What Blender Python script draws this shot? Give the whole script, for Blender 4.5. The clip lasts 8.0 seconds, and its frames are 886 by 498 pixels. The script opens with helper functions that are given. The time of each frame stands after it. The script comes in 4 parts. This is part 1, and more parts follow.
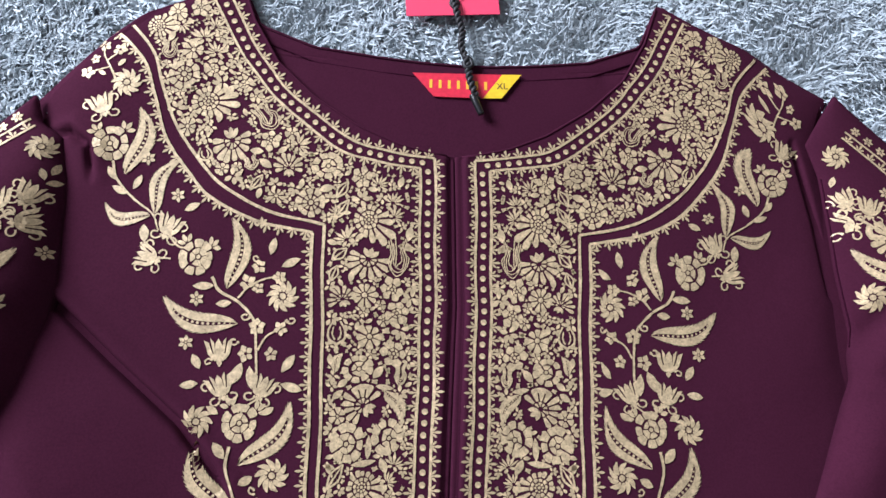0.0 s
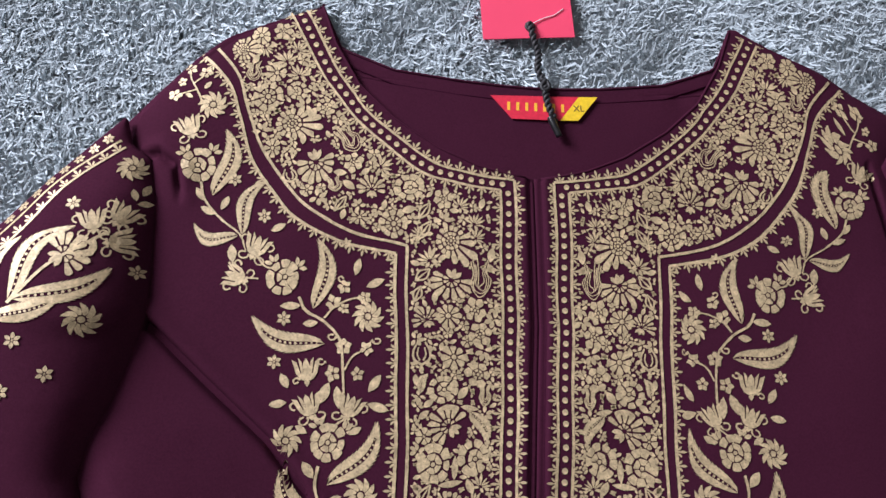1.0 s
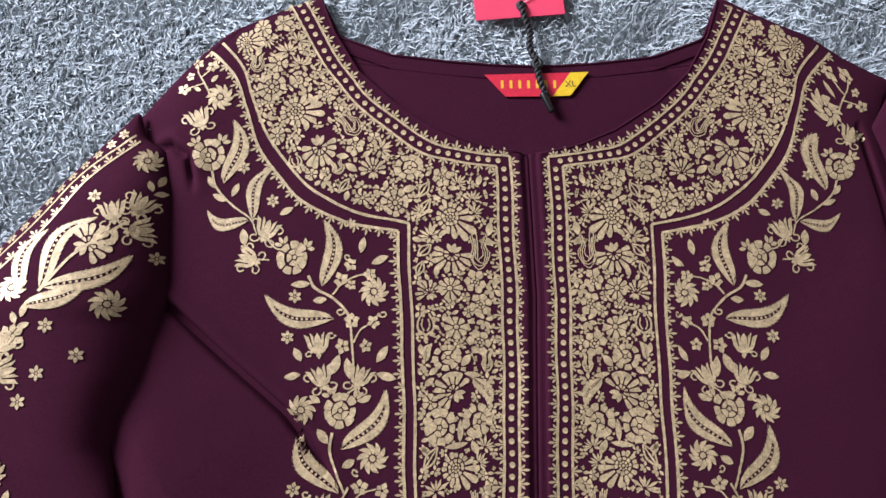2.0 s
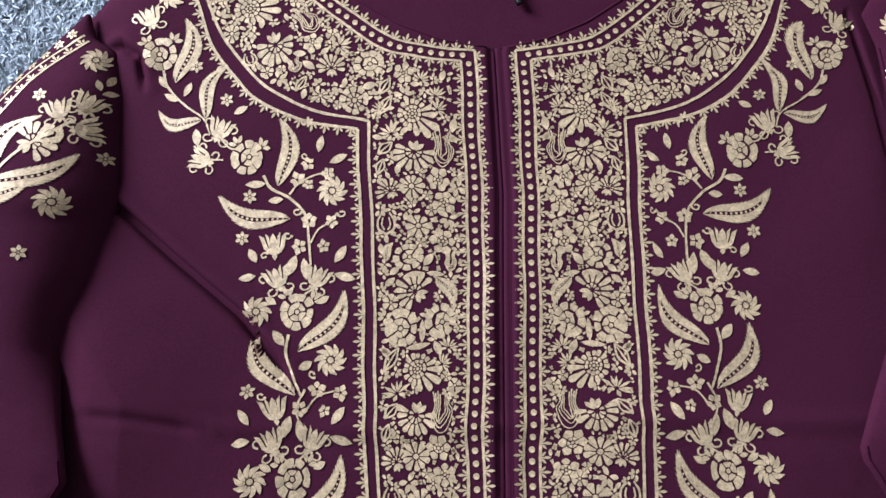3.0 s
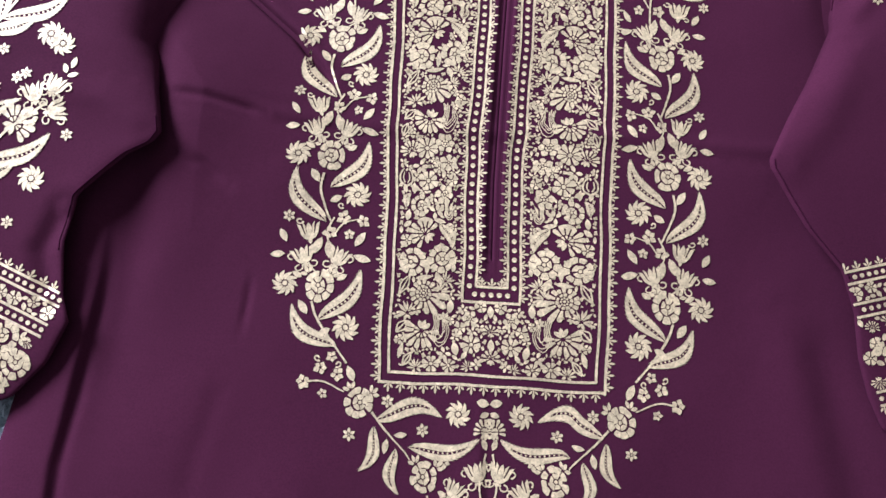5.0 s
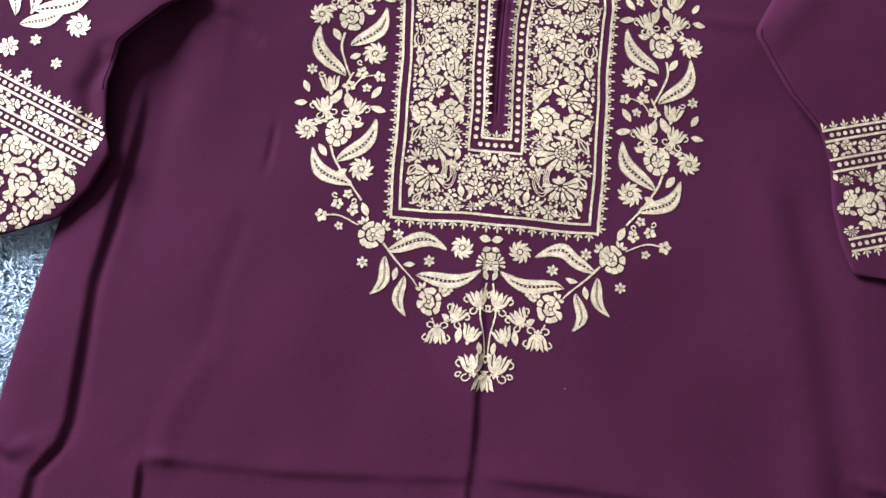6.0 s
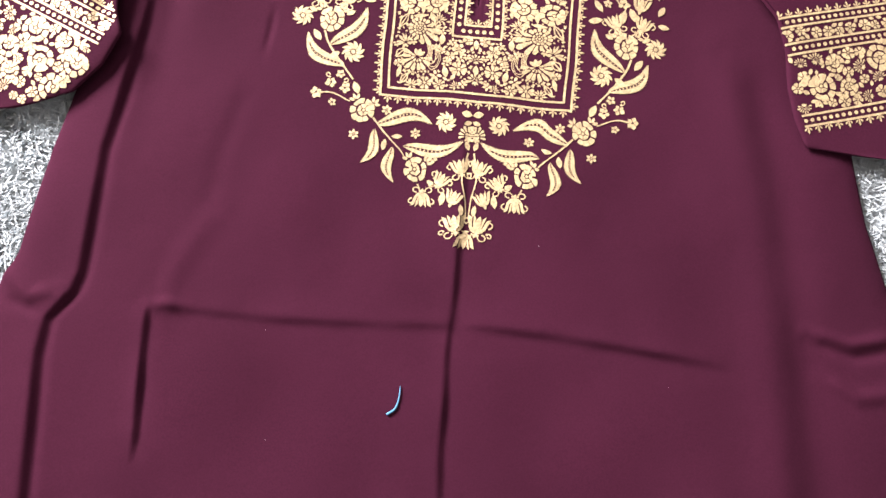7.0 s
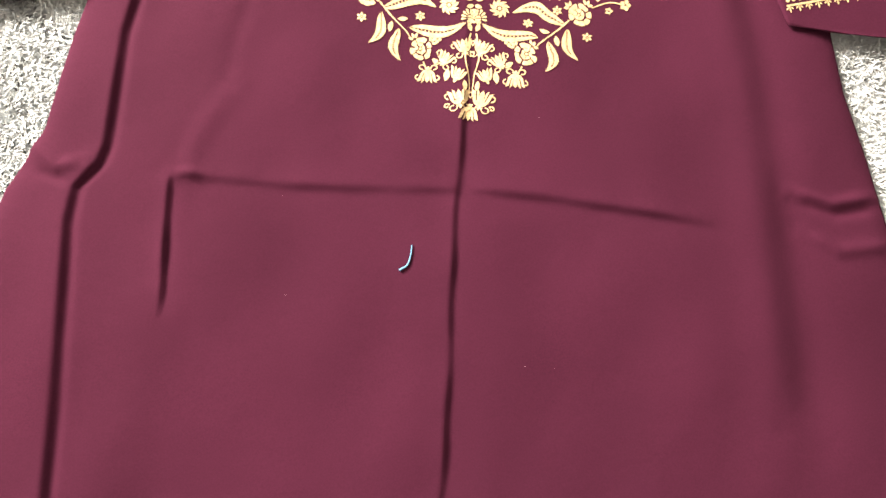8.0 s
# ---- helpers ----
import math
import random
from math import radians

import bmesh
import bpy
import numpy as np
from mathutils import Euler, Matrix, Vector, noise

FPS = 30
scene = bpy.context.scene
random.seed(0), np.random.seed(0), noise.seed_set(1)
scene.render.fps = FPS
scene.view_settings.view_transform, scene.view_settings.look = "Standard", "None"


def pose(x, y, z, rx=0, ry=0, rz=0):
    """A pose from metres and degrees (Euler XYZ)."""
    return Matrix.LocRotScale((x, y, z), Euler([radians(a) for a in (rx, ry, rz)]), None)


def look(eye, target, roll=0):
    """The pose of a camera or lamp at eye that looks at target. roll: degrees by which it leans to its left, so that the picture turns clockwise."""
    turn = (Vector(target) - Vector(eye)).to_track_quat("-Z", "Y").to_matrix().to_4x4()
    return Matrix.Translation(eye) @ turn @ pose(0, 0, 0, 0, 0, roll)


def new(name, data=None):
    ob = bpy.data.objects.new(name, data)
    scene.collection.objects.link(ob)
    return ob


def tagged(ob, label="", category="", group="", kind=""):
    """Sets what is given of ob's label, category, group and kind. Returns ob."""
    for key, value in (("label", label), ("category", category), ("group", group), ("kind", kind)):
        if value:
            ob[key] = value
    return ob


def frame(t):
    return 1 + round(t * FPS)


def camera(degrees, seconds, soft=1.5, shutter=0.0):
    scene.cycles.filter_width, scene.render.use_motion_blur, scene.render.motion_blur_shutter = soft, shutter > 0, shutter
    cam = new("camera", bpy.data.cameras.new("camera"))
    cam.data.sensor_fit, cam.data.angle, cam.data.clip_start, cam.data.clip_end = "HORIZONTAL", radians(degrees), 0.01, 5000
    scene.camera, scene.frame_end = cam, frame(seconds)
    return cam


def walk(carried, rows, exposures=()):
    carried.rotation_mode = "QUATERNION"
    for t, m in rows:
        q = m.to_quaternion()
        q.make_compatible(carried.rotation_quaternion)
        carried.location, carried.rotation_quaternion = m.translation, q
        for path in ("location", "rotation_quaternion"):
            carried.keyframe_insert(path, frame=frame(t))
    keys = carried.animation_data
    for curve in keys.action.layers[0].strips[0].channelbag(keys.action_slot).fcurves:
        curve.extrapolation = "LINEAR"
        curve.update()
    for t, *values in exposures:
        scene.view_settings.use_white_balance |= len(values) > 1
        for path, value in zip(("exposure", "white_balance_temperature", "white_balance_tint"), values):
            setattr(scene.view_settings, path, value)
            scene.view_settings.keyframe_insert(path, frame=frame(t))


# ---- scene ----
cam = camera(63.0, 8.0)
PATH = [
    (0, (-0.039, -0.101, 0.355), (0.149, 0.408, -1.57), 21.5),
    (0.5, (-0.055, -0.091, 0.357), (0.1, 0.446, -1.563), 17.8),
    (1, (-0.073, -0.098, 0.356), (0.076, 0.443, -1.563), 17.1),
    (1.2, (-0.073, -0.1, 0.345), (0.08, 0.435, -1.576), 17.4),
    (2.3, (-0.054, -0.109, 0.38), (-0.001, 0.357, -1.564), 5.4),
    (2.5, (-0.05, -0.118, 0.377), (0.002, 0.34, -1.569), 5.1),
    (3, (-0.034, -0.142, 0.348), (-0.002, 0.299, -1.603), 3.0),
    (3.5, (-0.03, -0.163, 0.372), (-0.012, 0.28, -1.579), 1.9),
    (4, (-0.03, -0.214, 0.353), (0.028, 0.206, -1.602), 8.4),
    (4.5, (-0.042, -0.262, 0.402), (0.009, 0.167, -1.551), 8.5),
    (4.7, (-0.04, -0.28, 0.405), (-0.005, 0.159, -1.546), 6.9),
    (5.8, (-0.033, -0.397, 0.415), (-0.007, 0.098, -1.523), 7.4),
    (6, (-0.031, -0.408, 0.42), (-0.022, 0.049, -1.527), 5.8),
    (6.5, (-0.021, -0.464, 0.43), (-0.012, 0.013, -1.512), 6.0),
    (7, (-0.016, -0.496, 0.435), (-0.003, -0.022, -1.508), 6.4),
    (7.5, (-0.017, -0.529, 0.445), (0.016, -0.043, -1.495), 8.2),
    (8, (-0.022, -0.58, 0.441), (0.024, -0.114, -1.504), 9.4),
]
EXPOSURES = [(0.0, -0.05, 5900, 18), (0.5, -0.3, 5900, 19), (1.0, -0.35, 6200, 20), (2.5, -0.2, 6200, 21), (3.0, -0.05, 5650, 20), (3.5, 0.0, 5550, 20), (4.5, 0.3, 5450, 20),
             (6.0, 0.68, 5350, 18), (6.5, 0.88, 5500, 21), (7.0, 1.1, 7200, 23), (7.5, 1.34, 8700, 23), (8.0, 1.76, 9100, 21)]
walk(cam, [(t, look(eye, target, roll)) for t, eye, target, roll in PATH], EXPOSURES)
# ---- body ----
U = 0.0009          # one unit of the garment's plan, in metres
FLOOR = -0.012

# ---------- light: daylight from a window in the west wall ----------
world = bpy.data.worlds.new("world")
scene.world = world
world.use_nodes = True
sky = world.node_tree.nodes.new("ShaderNodeTexSky")
sky.sky_type, sky.sun_disc = "NISHITA", False
sky.sun_elevation, sky.sun_rotation = radians(40), radians(200)
world.node_tree.links.new(sky.outputs[0], world.node_tree.nodes["Background"].inputs[0])
world.node_tree.nodes["Background"].inputs[1].default_value = 0.1


def window_lamp(at, to, w, h, power, colour):
    data = bpy.data.lights.new("window_light", "AREA")
    data.shape, data.size, data.size_y, data.energy, data.color = "RECTANGLE", w, h, power, colour
    ob = new("window_light", data)
    ob.matrix_world = look(at, to)
    return ob


window_lamp((-1.96, 1.1, 1.25), (-0.05, -0.25, 0.0), 1.1, 1.0, 190, (0.93, 0.97, 1.0))


# ---------- materials ----------
def material(name, colour, rough=0.7, metal=0.0, vary=(), bump=(), sheen=0.0, weave=0.0, island=0.0, spec=0.5):
    """vary: (scale, share) of colour variation; bump: (scale, strength, metres) of relief; weave: threads' pitch in metres."""
    m = bpy.data.materials.new(name)
    m.use_nodes = True
    n, l = m.node_tree.nodes, m.node_tree.links
    p = n["Principled BSDF"]
    p.inputs["Base Color"].default_value = (*colour, 1)
    p.inputs["Roughness"].default_value, p.inputs["Metallic"].default_value = rough, metal
    p.inputs["Sheen Weight"].default_value = sheen
    p.inputs["Specular IOR Level"].default_value = spec
    p.inputs["Sheen Roughness"].default_value = 0.5
    co = n.new("ShaderNodeTexCoord").outputs["Object"]
    value = None

    def mult(a, b):
        k = n.new("ShaderNodeMath")
        k.operation = "MULTIPLY"
        l.new(a, k.inputs[0])
        l.new(b, k.inputs[1])
        return k.outputs[0]

    for scale, share in vary:
        t = n.new("ShaderNodeTexNoise")
        t.inputs["Scale"].default_value, t.inputs["Detail"].default_value = scale, 4
        l.new(co, t.inputs["Vector"])
        r = n.new("ShaderNodeMapRange")
        r.inputs["From Min"].default_value, r.inputs["From Max"].default_value = 0.3, 0.7
        r.inputs["To Min"].default_value, r.inputs["To Max"].default_value = 1 - share, 1 + share
        l.new(t.outputs["Fac"], r.inputs["Value"])
        value = r.outputs[0] if value is None else mult(value, r.outputs[0])
    if island:
        g = n.new("ShaderNodeNewGeometry")
        r = n.new("ShaderNodeMapRange")
        r.inputs["To Min"].default_value, r.inputs["To Max"].default_value = 1 - island, 1 + island
        l.new(g.outputs["Random Per Island"], r.inputs["Value"])
        value = r.outputs[0] if value is None else mult(value, r.outputs[0])
    if value is not None:
        v = n.new("ShaderNodeVectorMath")
        v.operation = "SCALE"
        v.inputs[0].default_value = colour
        l.new(value, v.inputs["Scale"])
        l.new(v.outputs[0], p.inputs["Base Color"])
    last = None
    if weave:
        total = None
        for axis in ("X", "Y"):
            w = n.new("ShaderNodeTexWave")
            w.bands_direction = axis
            w.inputs["Scale"].default_value = 0.314 / weave
            w.inputs["Distortion"].default_value = 1.2
            w.inputs["Detail Scale"].default_value = 2
            l.new(co, w.inputs["Vector"])
            total = w.outputs["Fac"] if total is None else mult(total, w.outputs["Fac"])
        b = n.new("ShaderNodeBump")
        b.inputs["Strength"].default_value, b.inputs["Distance"].default_value = 0.15, 0.0002
        l.new(total, b.inputs["Height"])
        last = b.outputs[0]
    for scale, strength, dist in bump:
        t = n.new("ShaderNodeTexNoise")
        t.inputs["Scale"].default_value, t.inputs["Detail"].default_value = scale, 5
        l.new(co, t.inputs["Vector"])
        b = n.new("ShaderNodeBump")
        b.inputs["Strength"].default_value, b.inputs["Distance"].default_value = strength, dist
        l.new(t.outputs["Fac"], b.inputs["Height"])
        if last is not None:
            l.new(last, b.inputs["Normal"])
        last = b.outputs[0]
    if last is not None:
        l.new(last, p.inputs["Normal"])
    return m


PLUM = (0.0445, 0.0087, 0.0213)
CLOTH = material("plum_cotton", PLUM, 0.9, vary=((9, 0.08), (900, 0.12)), bump=((60, 0.16, 0.003), (1400, 0.2, 0.0003)), sheen=0.0, spec=0.04, weave=0.0006)
SEAM = material("plum_stitching", (0.028, 0.0045, 0.0135), 0.95, vary=((600, 0.2),), spec=0.03)
GOLD = material("gold_print", (0.515, 0.395, 0.228), 0.45, 0.2, vary=((45, 0.14), (260, 0.2), (700, 0.25)), bump=((220, 0.5, 0.001), (1500, 0.3, 0.0003)), island=0.14)
# the print is worn: the cloth shows through in fine specks
gn, gl = GOLD.node_tree.nodes, GOLD.node_tree.links
speck = gn.new("ShaderNodeTexNoise")
speck.inputs["Scale"].default_value, speck.inputs["Detail"].default_value = 1300, 3
gl.new(gn["Texture Coordinate"].outputs["Object"], speck.inputs["Vector"])
worn = gn.new("ShaderNodeMapRange")
worn.inputs["From Min"].default_value, worn.inputs["From Max"].default_value = 0.60, 0.72
worn.inputs["To Max"].default_value = 0.75
gl.new(speck.outputs["Fac"], worn.inputs["Value"])
blend = gn.new("ShaderNodeMix")
blend.data_type = "RGBA"
gl.new(worn.outputs[0], blend.inputs["Factor"])
gl.new(gn["Principled BSDF"].inputs["Base Color"].links[0].from_socket, blend.inputs["A"])
blend.inputs["B"].default_value = (*PLUM, 1)
gl.new(blend.outputs["Result"], gn["Principled BSDF"].inputs["Base Color"])
PILE = material("rug_yarn", (0.45, 0.51, 0.54), 1.0, vary=((14, 0.10), (60, 0.10), (160, 0.08)), sheen=0.15, island=0.06, spec=0.03)
BACKING = material("rug_backing", (0.44, 0.49, 0.52), 0.95, vary=((120, 0.3),), bump=((300, 0.8, 0.004),))
PLASTER = material("grey_plaster", (0.30, 0.295, 0.29), 0.9, vary=((3, 0.05),), bump=((60, 0.2, 0.002),))
BOARDS = material("floor_boards", (0.30, 0.21, 0.14), 0.5, vary=((4, 0.2), (60, 0.1)))
CARD = material("pink_card", (0.80, 0.065, 0.135), 0.45, vary=((20, 0.05),), bump=((500, 0.1, 0.0005),))
RED = material("red_satin", (0.62, 0.022, 0.05), 0.45, vary=((400, 0.12),), weave=0.0004)
YELLOW = material("yellow_satin", (0.78, 0.52, 0.02), 0.45, vary=((400, 0.12),), weave=0.0004)
LETTER = material("yellow_thread", (0.80, 0.42, 0.03), 0.6)
INK = material("brown_thread", (0.10, 0.05, 0.02), 0.7)
CORD = material("black_cord", (0.010, 0.010, 0.012), 0.6, vary=((500, 0.3),))
PLASTIC = material("black_plastic", (0.008, 0.008, 0.009), 0.3)
BLUE = material("blue_thread", (0.09, 0.27, 0.45), 0.8, spec=0.1)
LINT = material("white_lint", (0.7, 0.66, 0.66), 0.9)


# ---------- mesh helpers ----------
def mesh_ob(name, verts, faces, mat, parent=None, smooth=True, edges=()):
    me = bpy.data.meshes.new(name)
    me.from_pydata([tuple(v) for v in verts], list(edges), [tuple(f) for f in faces])
    me.materials.append(mat)
    me.polygons.foreach_set("use_smooth", [smooth] * len(me.polygons))
    me.update()
    ob = new(name, me)
    ob.parent = parent
    return ob


def bm_ob(name, bm, mat, parent=None, smooth=False):
    me = bpy.data.meshes.new(name)
    bm.to_mesh(me)
    bm.free()
    me.materials.append(mat)
    me.polygons.foreach_set("use_smooth", [smooth] * len(me.polygons))
    ob = new(name, me)
    ob.parent = parent
    return ob


def box_bm(bm, x0, y0, z0, x1, y1, z1):
    bmesh.ops.create_cube(bm, size=1, matrix=Matrix.Translation(((x0 + x1) / 2, (y0 + y1) / 2, (z0 + z1) / 2)) @ Matrix.Diagonal((x1 - x0, y1 - y0, z1 - z0, 1)))


def box(name, mat, *b):
    bm = bmesh.new()
    box_bm(bm, *b)
    return bm_ob(name, bm, mat)


def curve_fn(*pts):
    """A smooth function through (key, value) pairs, keys in any order, flat slopes kept monotone."""
    pts = sorted(pts)
    k, v = np.array([p[0] for p in pts], float), np.array([p[1] for p in pts], float)
    return lambda q: np.interp(q, k, v)


def spline(pts, step=2.0):
    """Points along a smooth curve through pts, about step apart."""
    p = np.array(pts, float)
    p = np.vstack([2 * p[0] - p[1], p, 2 * p[-1] - p[-2]])
    out = []
    for i in range(1, len(p) - 2):
        n = max(2, int(np.linalg.norm(p[i + 1] - p[i]) / step) + 1)
        for t in np.linspace(0, 1, n, endpoint=False):
            a, b, c, d = p[i - 1], p[i], p[i + 1], p[i + 2]
            out.append(0.5 * (2 * b + (c - a) * t + (2 * a - 5 * b + 4 * c - d) * t * t + (3 * b - a - 3 * c + d) * t ** 3))
    out.append(p[-2])
    return np.array(out)


# ---------- the room that closes the place ----------
tagged(box("floor", BOARDS, -2.2, -2.6, FLOOR - 0.1, 2.2, 2.2, FLOOR), "brown wooden floor under the shaggy rug", "floor", kind="structure")
tagged(box("ceiling", PLASTER, -2.2, -2.6, 2.5, 2.2, 2.2, 2.6), "plain grey plaster ceiling", "ceiling", kind="structure")
for nm, b in (("wall_north", (-2.2, 2.0, FLOOR, 2.2, 2.2, 2.5)), ("wall_east", (2.0, -2.4, FLOOR, 2.2, 2.0, 2.5)), ("wall_south", (-2.2, -2.6, FLOOR, 2.2, -2.4, 2.5))):
    tagged(box(nm, PLASTER, *b), "plain grey plaster wall", "wall", kind="structure")
bm = bmesh.new()
for b in ((-2.2, -2.4, FLOOR, -2.0, 0.5, 2.5), (-2.2, 1.7, FLOOR, -2.0, 2.0, 2.5), (-2.2, 0.5, FLOOR, -2.0, 1.7, 0.7), (-2.2, 0.5, 1.8, -2.0, 1.7, 2.5)):
    box_bm(bm, *b)
tagged(bm_ob("wall_west", bm, PLASTER), "grey plaster wall with a window opening", "wall", kind="structure")



# ---------- the tunic's surfaces ----------
def bump_line(x, y, pts, width, height, fade=14.0):
    """A crease along a polyline: a rounded ridge (height below 0: groove) that fades out at the ends."""
    best = np.full(np.shape(x), 1e9)
    for (ax, ay), (bx, by) in zip(pts, pts[1:]):
        ux, uy = bx - ax, by - ay
        t = np.clip(((x - ax) * ux + (y - ay) * uy) / (ux * ux + uy * uy), 0, 1)
        best = np.minimum(best, np.hypot(x - ax - t * ux, y - ay - t * uy))
    ends = np.minimum(np.hypot(x - pts[0][0], y - pts[0][1]), np.hypot(x - pts[-1][0], y - pts[-1][1]))
    return height * np.exp(-(best / width) ** 2) * np.clip(0.25 + ends / fade, 0, 1)


def step_up(d, width):
    return 1 / (1 + np.exp(-np.clip(d / width, -40, 40)))


FOLD_X = curve_fn((-270, -240), (-292, -241), (-385, -252), (-472, -250), (-486, -253), (-504, -266), (-528, -267), (-645, -254), (-760, -244))
LEFT = curve_fn((150, -127), (140, -150), (125, -181), (110, -197), (88, -215), (67, -232), (52, -227), (40, -230), (20, -240), (-60, -256), (-120, -262), (-342, -281), (-387, -288), (-462, -295), (-488, -305), (-508, -314), (-760, -362))
RIGHT = curve_fn((150, 134), (140, 152), (125, 184), (110, 205), (94, 234), (80, 228), (62, 222), (42, 230), (20, 240), (-60, 254), (-120, 252), (-344, 269), (-393, 276), (-442, 289), (-483, 298), (-760, 356))
NECK = curve_fn((150.5, 127), (123, 117), (97, 102), (77, 81), (59, 54), (49, 31), (44, 10), (43, 3))
NAPE = curve_fn((150.5, 127), (121, 114), (109, 82), (104.5, 45), (102.5, 20), (102, 3))


DRIFT = curve_fn((44, 0), (-43, 1.8), (-100, -0.5), (-200, -3.6), (-276, -3.0), (-330, -1.0))


def crease(d, run, a0, a1, h, decay, w=1.2, fade=12.0):
    """A pressed fold: the cloth rises over decay towards the fold and drops sharply behind it (d: distance on the raised side)."""
    on = np.clip((run - a0) / fade, 0, 1) * np.clip((a1 - run) / fade, 0, 1)
    return on * h * step_up(d, w) * np.exp(-np.clip(d, 0, None) / decay) * (1 + 0.22 * np.sin(run / 17 + 1) + 0.12 * np.sin(run / 6.5))


CROSS_L = curve_fn((-196, -491), (-120, -493), (-60, -491), (-6, -488))
CROSS_R = curve_fn((4, -487), (60, -489), (120, -494), (178, -500))
SLIT_X = curve_fn((-495, -202.5), (-525, -200.5), (-572, -196))


def front_z(x, y):
    x, y = np.asarray(x, float), np.asarray(y, float)
    z = 12 + 0.8 * np.sin(x / 31 + 1.3 + y / 90) * np.sin(y / 47 + 0.4) + 0.5 * np.sin(x / 17 - y / 23) * np.sin(y / 61 + x / 80)
    z = z + 0.32 * np.sin(x / 9.5 + 2.2 * np.sin(y / 75)) * step_up(-330 - y, 30) * (0.6 + 0.4 * np.sin(x / 41 + y / 130))
    # the chest hollow beside one sleeve: the cloth climbs towards the arm
    drag = np.interp(y, [-150, -132, -99, -70, -44, -32], [-100, -112, -138, -172, -204, -224])
    z = z + 15 * np.clip((drag - x) / 90, 0, 1) ** 1.15 * step_up(-30 - y, 12) * step_up(y + 230, 26)
    edge = np.minimum(x - LEFT(y), RIGHT(y) - x)
    z = z - 4.0 * np.exp(-np.clip(edge, 0, 99) / 9)
    mid = -4.5 + 1.2 * np.sin(y / 37) + 0.5 * np.sin(y / 11)
    z = z + crease(mid - x, -y, 322, 800, 2.0, 16, 0.8, 90) - crease(x - mid, -y, 322, 800, 1.0, 8, 0.8, 90)
    z = z + crease(y - CROSS_L(x), x, -200, 0, 2.0, 12, 1.3) - crease(CROSS_L(x) - y, x, -190, 0, 0.5, 16, 1.3)
    z = z + crease(y - CROSS_R(x), x, 0, 182, 2.5, 13, 1.3, 30) - crease(CROSS_R(x) - y, x, 0, 182, 1.1, 20, 1.3, 30)
    z = z + crease(SLIT_X(y) - x, -y, 478, 592, 2.6, 8, 0.7, 22) * step_up(-492 - y, 1.5) - crease(x - SLIT_X(y), -y, 480, 592, 2.0, 5, 0.7, 24) * step_up(-494 - y, 2)
    z = z + bump_line(x, y, [(-205, -491), (-192, -488), (-178, -490)], 4, 1.4)
    # the pleat along one side seam: the outer strip stands proud of the middle
    d = FOLD_X(y) - x
    on = step_up(-262 - y, 10)
    z = z + on * (3.0 * step_up(d, 0.8) * np.exp(-np.clip(d, 0, 200) / 26) * (1 + 0.15 * np.sin(y / 19)) - 1.4 * np.exp(-((d + 3) / 4) ** 2))
    z = z + bump_line(x, y, [(-310, -470), (-280, -490), (-262, -486)], 5, 2.2) - bump_line(x, y, [(-300, -492), (-268, -503)], 4, 1.6)
    # the drag line below the arm
    z = z + bump_line(x, y, [(-222, -32), (-200, -44), (-170, -70), (-136, -99), (-110, -132), (-104, -146)], 4.5, 1.6, 20)
    z = z - bump_line(x, y, [(-224, -37), (-202, -50), (-173, -76), (-139, -105), (-113, -136)], 1.9, 9.0, 24)
    z = z - 5.0 * np.exp(-((x + 228) / 16) ** 2) * step_up(60 - y, 16) * step_up(y + 300, 30)
    z = z - 4.0 * np.exp(-((x - 226) / 13) ** 2) * step_up(60 - y, 16) * step_up(y + 90, 20)
    # the packing fold across the chest, and softer ones on the other side
    z = z + bump_line(x, y, [(-215, -152), (-150, -163), (-60, -166), (60, -163), (150, -166), (215, -166)], 5, 0.9) - bump_line(x, y, [(-215, -162), (-60, -176), (60, -173), (215, -177)], 5, 0.4)
    z = z + bump_line(x, y, [(176, -270), (196, -380), (205, -480), (214, -640)], 15, 1.8, 40) - bump_line(x, y, [(196, -270), (218, -380), (226, -480), (238, -640)], 14, 1.4, 40)
    z = z + bump_line(x, y, [(230, -470), (258, -478), (290, -470)], 4, 2.0) - bump_line(x, y, [(232, -478), (262, -486), (292, -478)], 4, 1.6)
    z = z + bump_line(x, y, [(240, -500), (262, -512), (300, -505)], 5, 1.8)
    z = z - bump_line(x, y, [(-150, -268), (-151, -285), (-153, -304)], 2.5, 1.0) + bump_line(x, y, [(-168, -420), (-185, -452), (-196, -488)], 8, 0.9) - bump_line(x, y, [(-160, -330), (-172, -380), (-176, -430)], 7, 0.7)
    z = z - bump_line(x, y, [(-212, -155), (-185, -158), (-152, -164)], 3, 2.2) - bump_line(x, y, [(-200, -197), (-186, -201), (-170, -213)], 4, 1.6)
    # the armhole seams
    z = z - bump_line(x, y, [(-224, 46), (-211, 48.5), (-200, 41), (-196, 22)], 1.8, 4.5) + bump_line(x, y, [(-222, 51), (-209, 53), (-196, 44), (-191, 24)], 4, 1.8)
    z = z - bump_line(x, y, [(205, 62), (209, 40), (214, 12), (219, -30)], 1.8, 5.0)
    # the placket: raised strips beside the opening
    slit = step_up(y + 252, 5)
    x = x - DRIFT(y)
    z = z + slit * (0.9 * np.exp(-((np.abs(x) - 6.5) / 2.6) ** 2) - 1.1 * np.exp(-((x - 4.2) / 1.1) ** 2) - 1.3 * np.exp(-((x + 2.5) / 1.2) ** 2) - 0.5 * np.exp(-(x / 1.5) ** 2))
    return z


